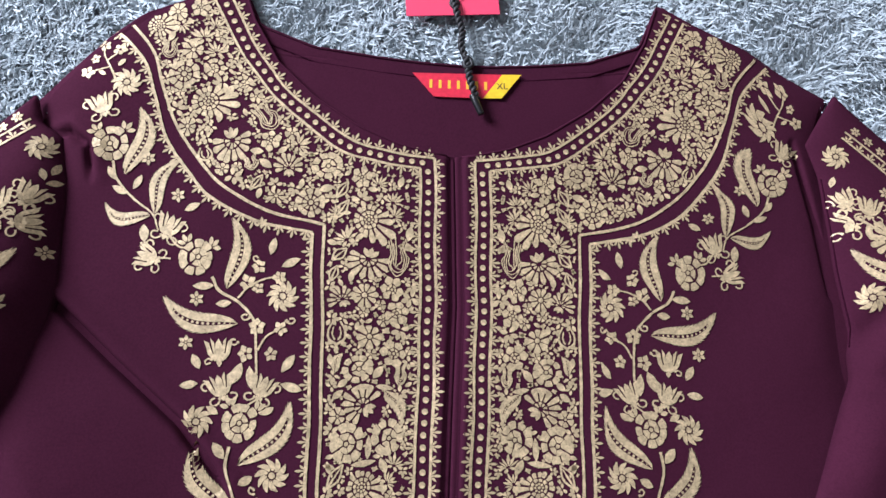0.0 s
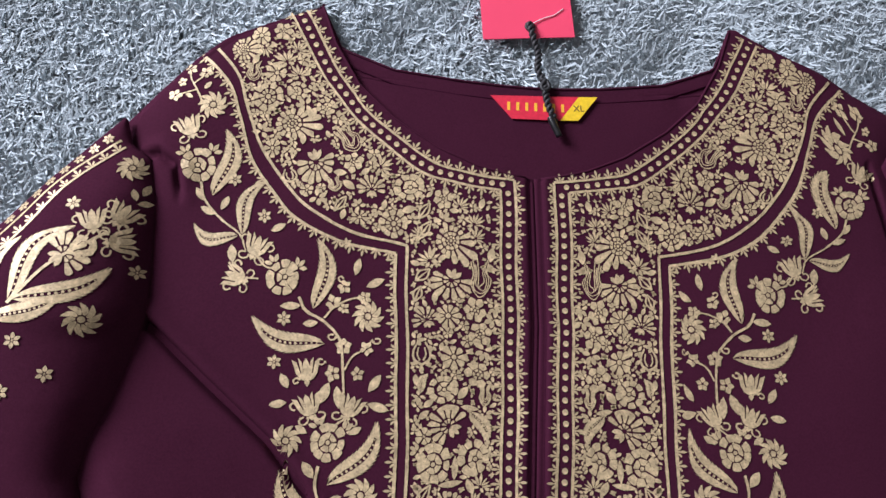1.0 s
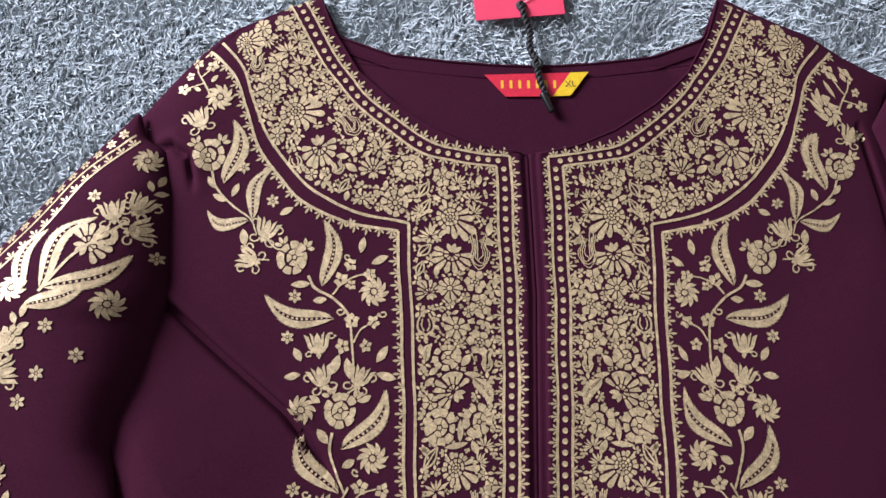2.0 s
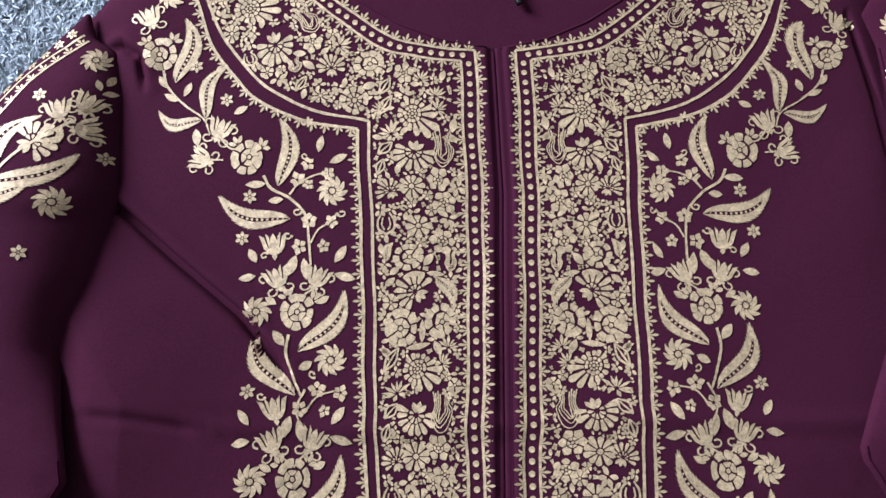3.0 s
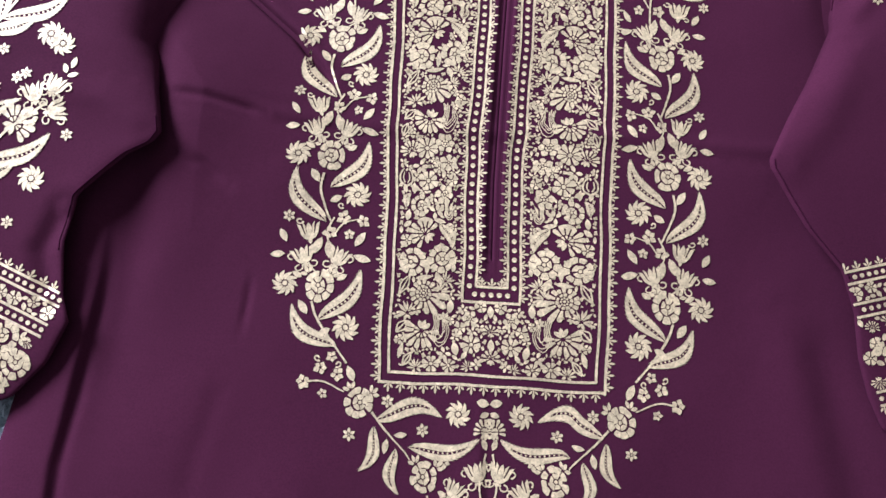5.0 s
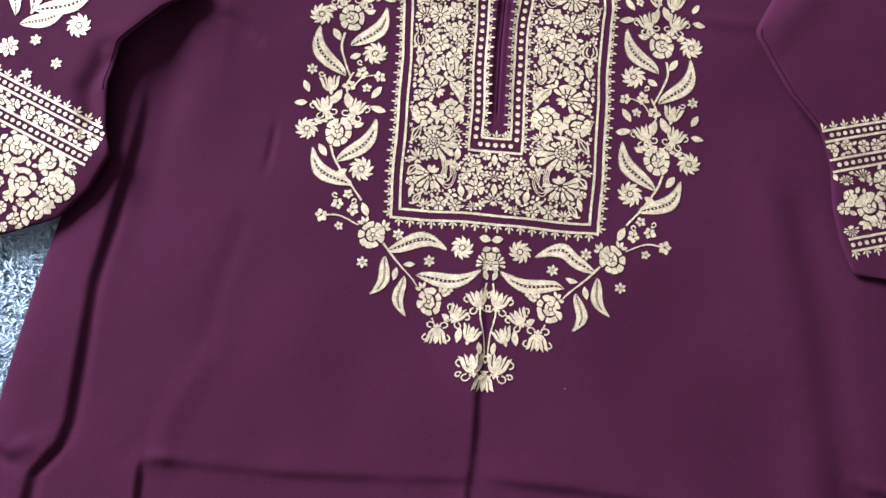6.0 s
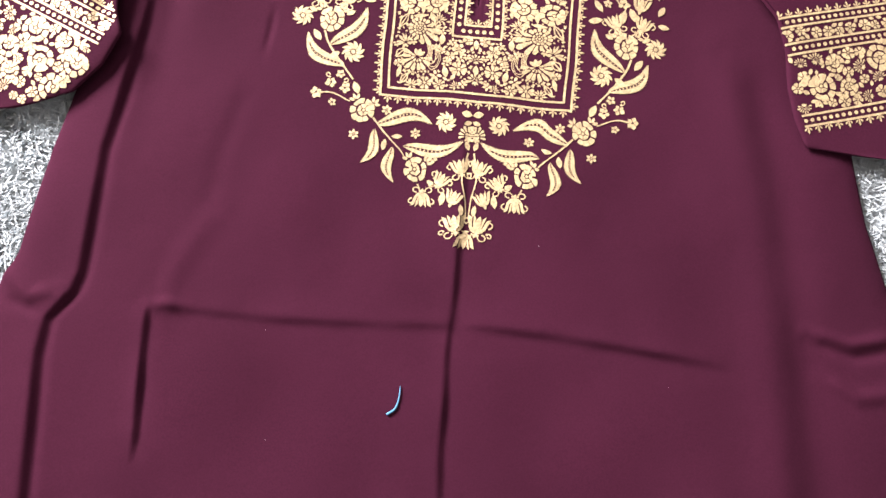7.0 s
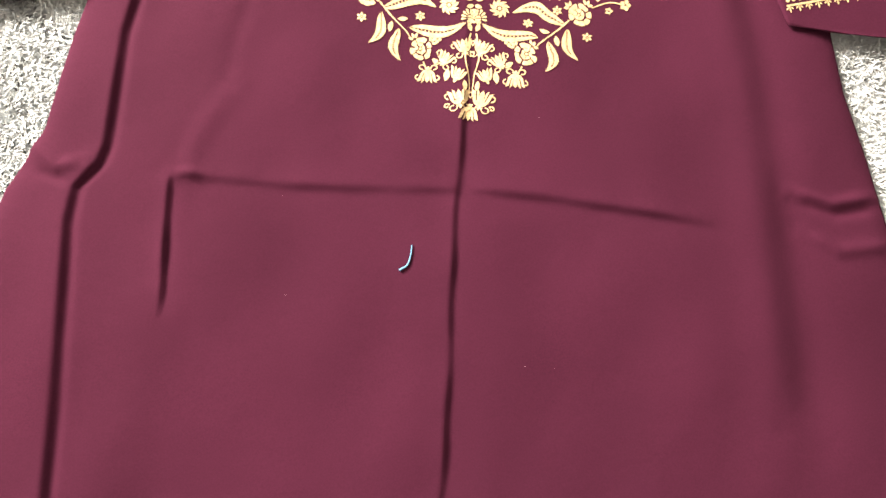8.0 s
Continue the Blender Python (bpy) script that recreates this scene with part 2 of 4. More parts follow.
def back_z(x, y):
    x, y = np.asarray(x, float), np.asarray(y, float)
    rim = np.clip((y - 60) / 60, 0, 1)
    return 8.6 + 0.5 * np.sin(x / 26 + y / 40) + 1.4 * rim - bump_line(x, y, [(-118, 112), (-82, 99), (-25, 92), (25, 92), (82, 98), (118, 111)], 1.6, 0.8)


LS_OUT = curve_fn((68, -232), (29, -268), (1, -290), (-45, -325), (-100, -350), (-200, -365), (-300, -385), (-364, -392))
LS_EDGE = curve_fn((68, -230), (52, -225), (45, -214), (20, -208), (-40, -204), (-87, -211), (-125, -226), (-160, -221), (-186, -215), (-193, -219), (-201, -233), (-229, -260), (-256, -265), (-289, -262), (-304, -256), (-328, -266), (-348, -284), (-362, -318), (-372, -376))
RS_EDGE = curve_fn((95, 236), (80, 226), (62, 214), (42, 219), (-16, 222), (-50, 226), (-78, 221), (-122, 201), (-160, 182), (-178, 173), (-184, 173), (-222, 194), (-248, 215), (-273, 222), (-300, 224), (-322, 229), (-342, 237), (-345, 272), (-348, 365))
RS_OUT = curve_fn((95, 238), (60, 275), (20, 305), (-45, 345), (-100, 360), (-300, 375), (-348, 372))


LS_IN = lambda y: LS_EDGE(y) + 5.5 * step_up(-128 - np.asarray(y, float), 10)
RS_IN = lambda y: RS_EDGE(y) - 4.5 * step_up(-128 - np.asarray(y, float), 10)


def sleeve_z(x, y, inner, outer, side):
    x, y = np.asarray(x, float), np.asarray(y, float)
    xi, xo = inner(y), outer(y)
    s = np.clip((xi - x) / np.where(np.abs(xi - xo) < 1e-6, 1e-6, xi - xo), 0, 1)     # 0 at the body, 1 outside
    if side < 0:
        loft = np.interp(y, [-364, -260, -190, -130, -50, 20, 45, 68], [6, 16, 22, 28, 31, 15, 6, 2])
        lip = np.interp(y, [-345, -300, -230, -186, -150], [1, 9, 14, 10, 0])
    else:
        loft = np.interp(y, [-348, -260, -180, -60, 0, 45, 95], [6, 12, 16, 19, 15, 8, 2])
        lip = np.interp(y, [-345, -250, -184, -150], [1, 7, 5, 0])
    free = np.where(s < 0.5, 0.8 * step_up(-128 - y, 10), 0.0)      # the loose lower arm stands off the body
    z = 10.0 + loft * (free + (1 - free) * (1 - np.abs(2 * s - 1) ** np.interp(y, [-364, -130, -60, 68], [14, 7, 2.6, 2.6])) ** 0.8) + 0.4 * lip * np.exp(-s / 0.12) + 0.8 * np.sin(y / 21 + x / 33)
    if side < 0:
        z = z - bump_line(x, y, [(-262, -236), (-272, -262), (-264, -292)], 7, 4.0, 10) + bump_line(x, y, [(-216, -186), (-245, -168), (-290, -160)], 9, 2.0)
    else:
        z = z + bump_line(x, y, [(223, -80), (244, -55), (268, -30)], 7, 3.5, 20) - bump_line(x, y, [(224, -66), (240, -46), (262, -22)], 6, 3.5, 20)
        z = z + bump_line(x, y, [(176, -182), (205, -150), (228, -90)], 12, 2.0)
    return z


def sheet(name, ys, left, right, cols, zf, mat, parent, thick=0.5):
    """A cloth sheet between two edges, row by row; several column blocks are joined side by side."""
    verts, faces = [], []
    xs = [np.linspace(left(y), right(y), cols) for y in ys]
    X, Y = np.array(xs), np.repeat(np.array(ys)[:, None], cols, 1)
    Z = zf(X, Y)
    verts = np.stack([X, Y, Z], -1).reshape(-1, 3) * U
    for r in range(len(ys) - 1):
        for c in range(cols - 1):
            a = r * cols + c
            faces.append((a, a + cols, a + cols + 1, a + 1))
    return verts, faces


def cloth(name, blocks, mat, parent, thick=0.55):
    verts, faces = np.zeros((0, 3)), []
    for v, f in blocks:
        k = len(verts)
        verts = np.vstack([verts, v])
        faces += [tuple(i + k for i in q) for q in f]
    ob = mesh_ob(name, verts, faces, mat, parent)
    bm = bmesh.new()
    bm.from_mesh(ob.data)
    bmesh.ops.remove_doubles(bm, verts=bm.verts, dist=0.00002)
    bm.to_mesh(ob.data)
    bm.free()
    mod = ob.modifiers.new("thickness", "SOLIDIFY")
    mod.thickness, mod.offset = thick * U, -1
    return ob


kurta = tagged(new("kurta"), "plum cotton tunic with gold floral block print, spread on a rug", "tunic")
ROWS_F = (list(np.linspace(150.4, 43, 50)) + list(np.linspace(40.5, -760, 440)))[::-1]
mid_l = lambda y: -NECK(y) if y > 43 else (DRIFT(y) - 0.25 if y > -250 else DRIFT(y))
mid_r = lambda y: NECK(y) if y > 43 else (DRIFT(y) + 0.25 if y > -250 else DRIFT(y))
half_l = sheet("l", ROWS_F, LEFT, mid_l, 200, front_z, CLOTH, None)
half_r = sheet("r", ROWS_F, mid_r, RIGHT, 200, front_z, CLOTH, None)
flip = lambda b: (b[0], [q[::-1] for q in b[1]])
front = cloth("front_panel", [flip(half_l), flip(half_r)], CLOTH, kurta)
by = list(np.linspace(-760, 101, 60)) + list(np.linspace(102, 150.4, 24))
edge_in = lambda f, k: (lambda y: f(y) - k * (3.0 + 6 * np.clip((60 - y) / 60, 0, 1)))
back_l = sheet("bl", by, edge_in(LEFT, -1), lambda y: -NAPE(y) if y > 102 else 0.0, 60, back_z, CLOTH, None)
back_r = sheet("br", by, lambda y: NAPE(y) if y > 102 else 0.0, edge_in(RIGHT, 1), 60, back_z, CLOTH, None)
back = cloth("back_panel", [flip(back_l), flip(back_r)], CLOTH, kurta)
sl = sheet("sl", list(np.linspace(-371.5, 67.8, 150)), LS_OUT, LS_IN, 48, lambda x, y: sleeve_z(x, y, LS_IN, LS_OUT, -1), CLOTH, None)
sleeve_l = cloth("sleeve", [flip(sl)], CLOTH, kurta)
sr = sheet("sr", list(np.linspace(-348, 94.8, 150)), RS_IN, RS_OUT, 48, lambda x, y: sleeve_z(x, y, RS_IN, RS_OUT, 1), CLOTH, None)
sleeve_r = cloth("sleeve", [flip(sr)], CLOTH, kurta)

# ---------- the block print: shapes in the print's own plane ----------
def petal(L, W, a=0.0, r0=0.0, n=10, fat=0.6):
    """A petal that starts r0 from the centre and points along angle a (degrees from up, clockwise minus)."""
    t = np.linspace(0, 1, n // 2 + 1)
    w = W / 2 * np.sin(np.pi * t ** fat) ** (0.8 if fat < 1.2 else 0.55)
    left, right = np.stack([-w, r0 + L * t], 1), np.stack([w, r0 + L * t], 1)[::-1][1:-1]
    p = np.vstack([left[::-1], right[::-1]])
    c, s = math.cos(radians(a)), math.sin(radians(a))
    return p @ np.array([[c, s], [-s, c]])


def disc(r, x=0.0, y=0.0, n=8):
    a = np.linspace(0, 2 * np.pi, n, endpoint=False)
    return np.stack([x + r * np.cos(a), y + r * np.sin(a)], 1)


def stroke(pts, w0, w1=None, step=1.6):
    """A ribbon along a smooth curve, as quads."""
    p = spline(pts, step)
    d = np.gradient(p, axis=0)
    d /= np.maximum(np.linalg.norm(d, axis=1, keepdims=True), 1e-9)
    w = np.linspace(w0, w0 if w1 is None else w1, len(p))[:, None] / 2
    nrm = np.stack([-d[:, 1], d[:, 0]], 1)
    a, b = p + nrm * w, p - nrm * w
    return [np.array([b[i], b[i + 1], a[i + 1], a[i]]) for i in range(len(p) - 1)]


def curl(x, y, a, r, hand):
    """A tendril that leaves (x, y) along angle a and rolls up."""
    t = np.linspace(0, 1, 9)
    ang = radians(a) + hand * 4.6 * t ** 1.3
    q = np.stack([x + np.cumsum(-np.sin(ang)) * r * 0.42 * (1.2 - t), y + np.cumsum(np.cos(ang)) * r * 0.42 * (1.2 - t)], 1)
    return stroke(q, 0.95, 0.8, 0.9) + [disc(0.8, *q[-1])]


def turned(p, a):
    c, s = math.cos(radians(a)), math.sin(radians(a))
    return np.asarray(p, float) @ np.array([[c, s], [-s, c]])


def wedge(r0, r1, a, half, gap=0.75, sharp=False):
    """A petal of a closed flower: it widens outward between radii r0 and r1 and leaves a thin gap to its neighbours."""
    j = random.uniform
    r1 = r0 + (r1 - r0) * j(0.78, 1.1)
    k = math.tan(radians(min(half, 40)))
    w = lambda r: max(0.14, r * k - gap / 2)
    at = lambda t: r0 + (r1 - r0) * t
    if sharp:
        side = [(w(r0), r0), (w(at(0.32)), at(0.32)), (w(at(0.5)) * 0.95, at(0.52)), (w(at(0.5)) * 0.5, at(0.8))]
    else:
        side = [(w(r0), r0), (w(at(0.45)), at(0.45)), (w(at(0.72)) * 0.98, at(0.74)), (w(at(0.8)) * 0.72, at(0.92))]
    return turned([(-x, y) for x, y in side] + [(0, r1)] + side[::-1], a + j(-0.22, 0.22) * half)


def ring(n, r0, r1, k=0.0, gap=0.75, sharp=False):
    return [wedge(r0, r1, k + i * 360 / n, 180 / n, gap, sharp) for i in range(n)]


def rosette(r, n=9, rnd=random, tufts=True):
    """A closed double flower with two tufts of small leaves on its shoulders."""
    k = rnd.random() * 40
    off = np.array([rnd.uniform(-0.12, 0.12) * r, rnd.uniform(-0.12, 0.05) * r])
    out = [p + off for p in [disc(r * 0.13, n=7)] + ring(5, r * 0.18, r * 0.50, k, 0.5)] + ring(n, r * 0.56, r * 1.02, k + 13, 0.6)
    if tufts:
        for a in (-48, 48):
            at = turned([(0, r * 0.96)], a)[0]
            out += [petal(r * 0.52, r * 0.26, a * 0.8 + b, 0.12 * r, 8, 1.0) + at for b in (-46, 0, 46)]
    return out


def daisy(r, n=9):
    k = random.uniform(0, 40)
    return [disc(r * 0.17, n=8)] + ring(n, r * 0.25, r * 0.58, k, 0.6) + ring(n, r * 0.60, r * 1.02, k, 0.65) if r > 7.4 else [disc(r * 0.2, n=8)] + ring(n, r * 0.27, r * 1.02, k, 0.7)


def starflower(r, n=6):
    """A flower of pointed petals round a ring."""
    k = random.uniform(0, 60)
    return [disc(r * 0.13, n=6)] + ring(n, r * 0.2, r * 0.44, k, 0.5) + ring(n, r * 0.46, r * 1.15, k, 0.7, True)


def paisley(r, a, n=15):
    """A coiled many-petalled flower drawn out to one side, its heart of beads."""
    out = [disc(r * 0.10, 0, 0, 6)] + [disc(r * 0.075, r * 0.22 * math.cos(b), r * 0.22 * math.sin(b), 6) for b in np.linspace(0, 2 * np.pi, 8, endpoint=False)]
    out += ring(10, r * 0.33, r * 0.54, 9, 0.55)
    for i in range(n):
        b = i * 360 / n
        far = 0.92 + 0.85 * max(0.0, math.cos(radians(b - a))) ** 2
        out.append(wedge(r * 0.58, r * far, b, 180 / n * (1.0 if far < 1.2 else 0.86), 0.7))
    return out


def fan(r, a, n=9):
    """A half-open flower: tiers of petals that open along angle a, on a short calyx."""
    out = [wedge(r * 0.62, r * 1.5, a + k, 104 / n, 0.7) for k in np.linspace(-100, 100, n)]
    out += [wedge(r * 0.2, r * 0.58, a + k, 17, 0.55) for k in np.linspace(-95, 95, 6)]
    return out + [petal(r * 0.75, r * 0.34, a + 180 + k, r * 0.12, 8, 1.2) for k in (-34, 0, 34)]


def spray(r, a=0.0):
    """A cluster of leaflets that fans out from a short stem."""
    j = random.uniform
    base = np.array([0, -0.75 * r])
    out = [wedge(0.25 * r, 1.75 * r * j(0.85, 1.05), b + j(-3, 3), 15, 0.6, True) + base for b in range(-78, 79, 26)]
    out += [petal(0.8 * r, 0.42 * r, b, 0.12 * r, 8, 1.0) + base for b in (-125, 125)]
    return moved(out, 0, 0, a)


def open_leaf(x0, y0, x1, y1, w):
    """A leaf drawn as an outline round a vein."""
    b, t = np.array([x0, y0], float), np.array([x1, y1], float)
    n = np.array([-(t - b)[1], (t - b)[0]])
    n *= w / 2 / np.linalg.norm(n)
    m = (b + t) / 2
    return stroke([b, m + n, t], 1.1, 0.9, 1.4) + stroke([b, m - n, t], 1.1, 0.9, 1.4) + stroke([b, m, m * 0.3 + t * 0.7], 1.3, 0.6, 1.6)


def tulip(r):
    """A cup of two long petals with a stamen, drawn in outline."""
    out = []
    for s in (-1, 1):
        out += stroke([(0, -r), (s * 0.75 * r, -0.5 * r), (s * 0.8 * r, 0.3 * r), (s * 0.35 * r, 1.1 * r)], 1.3, 0.9, 1.3)
        out += stroke([(s * 0.15 * r, -0.6 * r), (s * 0.42 * r, -0.1 * r), (s * 0.3 * r, 0.6 * r)], 0.9, 0.7, 1.2)
    return out + [petal(0.9 * r, 0.4 * r, 180, 0.9 * r, 8, 1.2), petal(0.7 * r, 0.3 * r, 140, 0.8 * r, 8, 1.2), petal(0.7 * r, 0.3 * r, 220, 0.8 * r, 8, 1.2)]


def pinwheel(r, n=10, spin=1):
    out = [disc(r * 0.2)]
    for i in range(n):
        a0 = 2 * np.pi * i / n
        t = np.linspace(0, 1, 5)
        rad, ang = r * (0.27 + 0.72 * t), a0 + spin * 0.5 * t ** 1.5
        w = r * 0.37 * np.array([0.30, 0.78, 1.0, 0.86, 0.2]) / 2
        c = np.stack([rad * np.cos(ang), rad * np.sin(ang)], 1)
        nn = np.stack([-np.sin(ang), np.cos(ang)], 1)
        out.append(np.vstack([c - nn * w[:, None], (c + nn * w[:, None])[::-1]]))
    return out


def star(r):
    return [petal(r * 0.78, r * 0.48, i * 60, r * 0.18, 8, 0.9) for i in range(6)] + [disc(r * 0.14, n=6)]


def bloom(r, n=5, k=0.0):
    return ring(n, r * 0.26, r * 1.02, k, 0.24 * r ** 0.75) + [disc(r * 0.17, n=7)]


def bud(L, W):
    return [petal(L, W, 0, -L / 2, 10, 1.0)]


def lotus(r, curls=True):
    """A lily-like flower that opens upward, with two rolled sepals."""
    base = np.array([0, -0.85 * r])
    out = [petal(1.6 * r, 0.54 * r, 0, 0.0, 10, 1.2) + base]
    side = np.array([(-0.10, -0.95), (-0.50, -0.78), (-0.80, -0.38), (-0.92, 0.08), (-1.10, 0.70), (-0.70, 0.50), (-0.58, 0.02), (-0.48, -0.36), (-0.18, -0.74)]) * r
    inner = np.array([(-0.18, -0.64), (-0.40, -0.30), (-0.49, 0.06), (-0.60, 0.82), (-0.32, 0.50), (-0.29, 0.0)]) * r
    for s in (-1, 1):
        out += [q * np.array([-s, 1]) for q in (side, inner)]
        if curls:
            out += curl(s * 0.72 * r, -0.30 * r, s * -75, 0.66 * r, s) + curl(s * 0.25 * r, -0.95 * r, s * -80, 0.66 * r, -s)
    cup = np.array([(-0.62, -0.40), (-0.34, -0.88), (0.34, -0.88), (0.62, -0.40), (0.30, -0.34), (0.0, -0.16), (-0.30, -0.34)]) * r
    return out + [cup, petal(0.5 * r, 0.4 * r, 180, 0.0, 8) + base]


def sprig3(s=1.0):
    return [petal(4.4 * s, 1.5 * s, 0, 1.1, 8, 1.1), petal(3.0 * s, 1.3 * s, 44, 1.0, 8, 1.0), petal(3.0 * s, 1.3 * s, -44, 1.0, 8, 1.0), petal(2.2 * s, 1.0 * s, 0, 0.0, 6, 1.0)]


def serrated(bx, by, tx, ty, W=None, bow=0.12, teeth=17):
    """A long saw-edged leaf from its base to its tip, with a row of beads along the rib."""
    b, t = np.array([bx, by], float), np.array([tx, ty], float)
    ax = t - b
    L = np.linalg.norm(ax)
    W = W or 0.27 * L
    ax /= L
    nx = np.array([-ax[1], ax[0]])
    at = lambda q: b + ax * L * q + nx * 1.6 * bow * L * math.sin(math.pi * min(1.0, q) ** 1.35)
    wd = lambda q: W / 2 * max(0.05, math.sin(math.pi * min(1.0, q ** 0.8 * 1.0)) ** 0.75)
    out = []
    for s in (-1, 1):
        for k in range(teeth):
            q0, q1 = k / teeth, (k + 1) / teeth
            qo = min(1.0, q1 + 0.045)
            inner = 0.20 if q1 < 0.86 else 0.0
            p = [at(q0) + s * nx * wd(q0) * inner, at(q1) + s * nx * wd(q1) * inner, at(q1) + s * nx * wd(q1) * 0.86, at(qo) + s * nx * wd(q1) * 1.08, at(q0) + s * nx * wd(q0) * 0.90]
            out.append(np.array(p if s < 0 else p[::-1]))
    n = 13
    for k in range(1, n):
        q = 0.84 * k / n + 0.03
        out.append(disc(wd(q) * 0.15, *at(q), n=6))
    return out


def ripples(h, w):
    """Nested, wavering hanging lines like wet feathers."""
    out = []
    for k in range(4):
        f = 1 - 0.23 * k
        j = lambda: random.uniform(-0.09, 0.09) * h
        out += stroke([(-w * f, h * 0.5 + j()), (-w * 0.75 * f, h * 0.15), (-w * f, -h * 0.12 + j()), (-w * 0.25 * f, -h * 0.45 * f), (w * 0.6 * f, -h * 0.30 * f + j()), (w * f, h * 0.02), (w * 0.6 * f, h * 0.25 + j()), (w * 0.95 * f, h * (0.62 - 0.07 * k))], 0.7, 0.45, 1.2)
    return out


def moved(polys, x, y, a=0.0, s=1.0):
    c, d = math.cos(radians(a)), math.sin(radians(a))
    return [p * s @ np.array([[c, d], [-d, c]]) + np.array([x, y]) for p in polys]


def mirrored(polys):
    return [(p * np.array([-1, 1]))[::-1] for p in polys]


LIFT = 0.5


def warp(v):
    """The print follows the cloth: it wavers a little and leans with the placket."""
    x, y = v[:, 0], v[:, 1]
    near = np.clip((62 - np.abs(x)) / 38, 0, 1)
    dx = near * DRIFT(y) + 0.45 * np.sin(y / 23 + x / 70) + 0.28 * np.sin(y / 8.5 + x / 15) + 1.3 * np.exp(-((y + 166) / 9) ** 2) * np.sin(x / 30)
    dy = 0.45 * np.sin(x / 19 + y / 31) + 0.22 * np.sin(x / 7 - y / 11)
    dx = dx + 0.08 * np.sin(1.9 * x + 2.3 * y) + 0.06 * np.sin(3.7 * y - 1.3 * x)
    dy = dy + 0.08 * np.sin(2.6 * x - 1.7 * y) + 0.06 * np.sin(4.1 * x + 0.9 * y)
    # on the far side of the opening the vine lies a little lower and closer in
    arc = np.interp(y, [-400, -332, -328, -5, 4, 19, 35, 52, 68, 91, 111], [35, 45, 68, 77, 109, 135, 149, 160, 168, 181, 196])
    far = np.clip((x - arc - 3) / 8, 0, 1)
    dx = dx + far * np.interp(y, [-400, -280, -190, -100, -40, 0, 40, 65], [0, -3, 0, -3, -4.5, -3.5, 2, 3])
    dy = dy + far * np.interp(y, [-410, -345, -280, -190, -100, -20, 0, 40, 65], [-0.5, -3.5, -2.5, -0.5, -1.5, -1, -1, -5.5, -9.5])
    return np.column_stack([x + dx, y + dy])


def drape(name, polys, zf=front_z, parent=None, inside=None):
    """Lays the printed shapes on the cloth as one mesh."""
    if inside is not None:
        polys = [p for p in polys if inside(p[:, 0], p[:, 1]).all()]
    if not polys:
        return None
    verts = np.vstack(polys)
    if zf is front_z:
        verts = warp(verts)
    z = zf(verts[:, 0], verts[:, 1]) + LIFT
    faces, k = [], 0
    for p in polys:
        f = list(range(k, k + len(p)))
        area = np.sum(p[:, 0] * np.roll(p[:, 1], -1) - np.roll(p[:, 0], -1) * p[:, 1])
        faces.append(f if area > 0 else f[::-1])
        k += len(p)
    return mesh_ob(name, np.column_stack([verts, z]) * U, faces, GOLD, parent or front, True, [(0, f[0]) for f in faces[1:] if f[0]])


def both(name, polys):
    drape(name, polys)
    drape(name, mirrored(polys))


STAMPS = {}


def stamp(name, key, polys, x, y, a=0.0, s=1.0, zf=front_z, parent=None):
    """A small printed shape that shares its mesh with its likes."""
    if key not in STAMPS:
        v = np.vstack(polys)
        faces, k = [], 0
        for p in polys:
            f = list(range(k, k + len(p)))
            area = np.sum(p[:, 0] * np.roll(p[:, 1], -1) - np.roll(p[:, 0], -1) * p[:, 1])
            faces.append(f if area > 0 else f[::-1])
            k += len(p)
        me = bpy.data.meshes.new(name)
        me.from_pydata([(q[0] * U, q[1] * U, 0) for q in v], [], faces)
        me.materials.append(GOLD)
        STAMPS[key] = me
    ob = new(name, STAMPS[key])
    ob.parent = parent or front
    if zf is front_z:
        x, y = warp(np.array([[x, y]], float))[0]
    e = 1.5
    gx = float(zf(x + e, y) - zf(x - e, y)) / (2 * e)
    gy = float(zf(x, y + e) - zf(x, y - e)) / (2 * e)
    up = Vector((-gx, -gy, 1)).normalized()
    base = Vector((0, 0, 1)).rotation_difference(up).to_matrix().to_4x4()
    m = Matrix.Translation((x * U, y * U, (float(zf(x, y)) + LIFT) * U)) @ base @ pose(0, 0, 0, 0, 0, a) @ Matrix.Scale(s, 4)
    ob.matrix_basis = m
    return ob


def along(pts, gap, start=0.5):
    """Places and directions every gap along a curve."""
    p = spline(pts, 1.0)
    seg = np.linalg.norm(np.diff(p, axis=0), axis=1)
    run = np.concatenate([[0], np.cumsum(seg)])
    n = max(1, int(run[-1] / gap))
    for k in range(n):
        d = (k + start) * run[-1] / n
        i = min(len(seg) - 1, int(np.searchsorted(run, d, "right")) - 1)
        q = p[i] + (p[i + 1] - p[i]) * ((d - run[i]) / max(seg[i], 1e-9))
        t = (p[i + 1] - p[i]) / max(seg[i], 1e-9)
        yield q[0], q[1], math.degrees(math.atan2(t[1], t[0]))


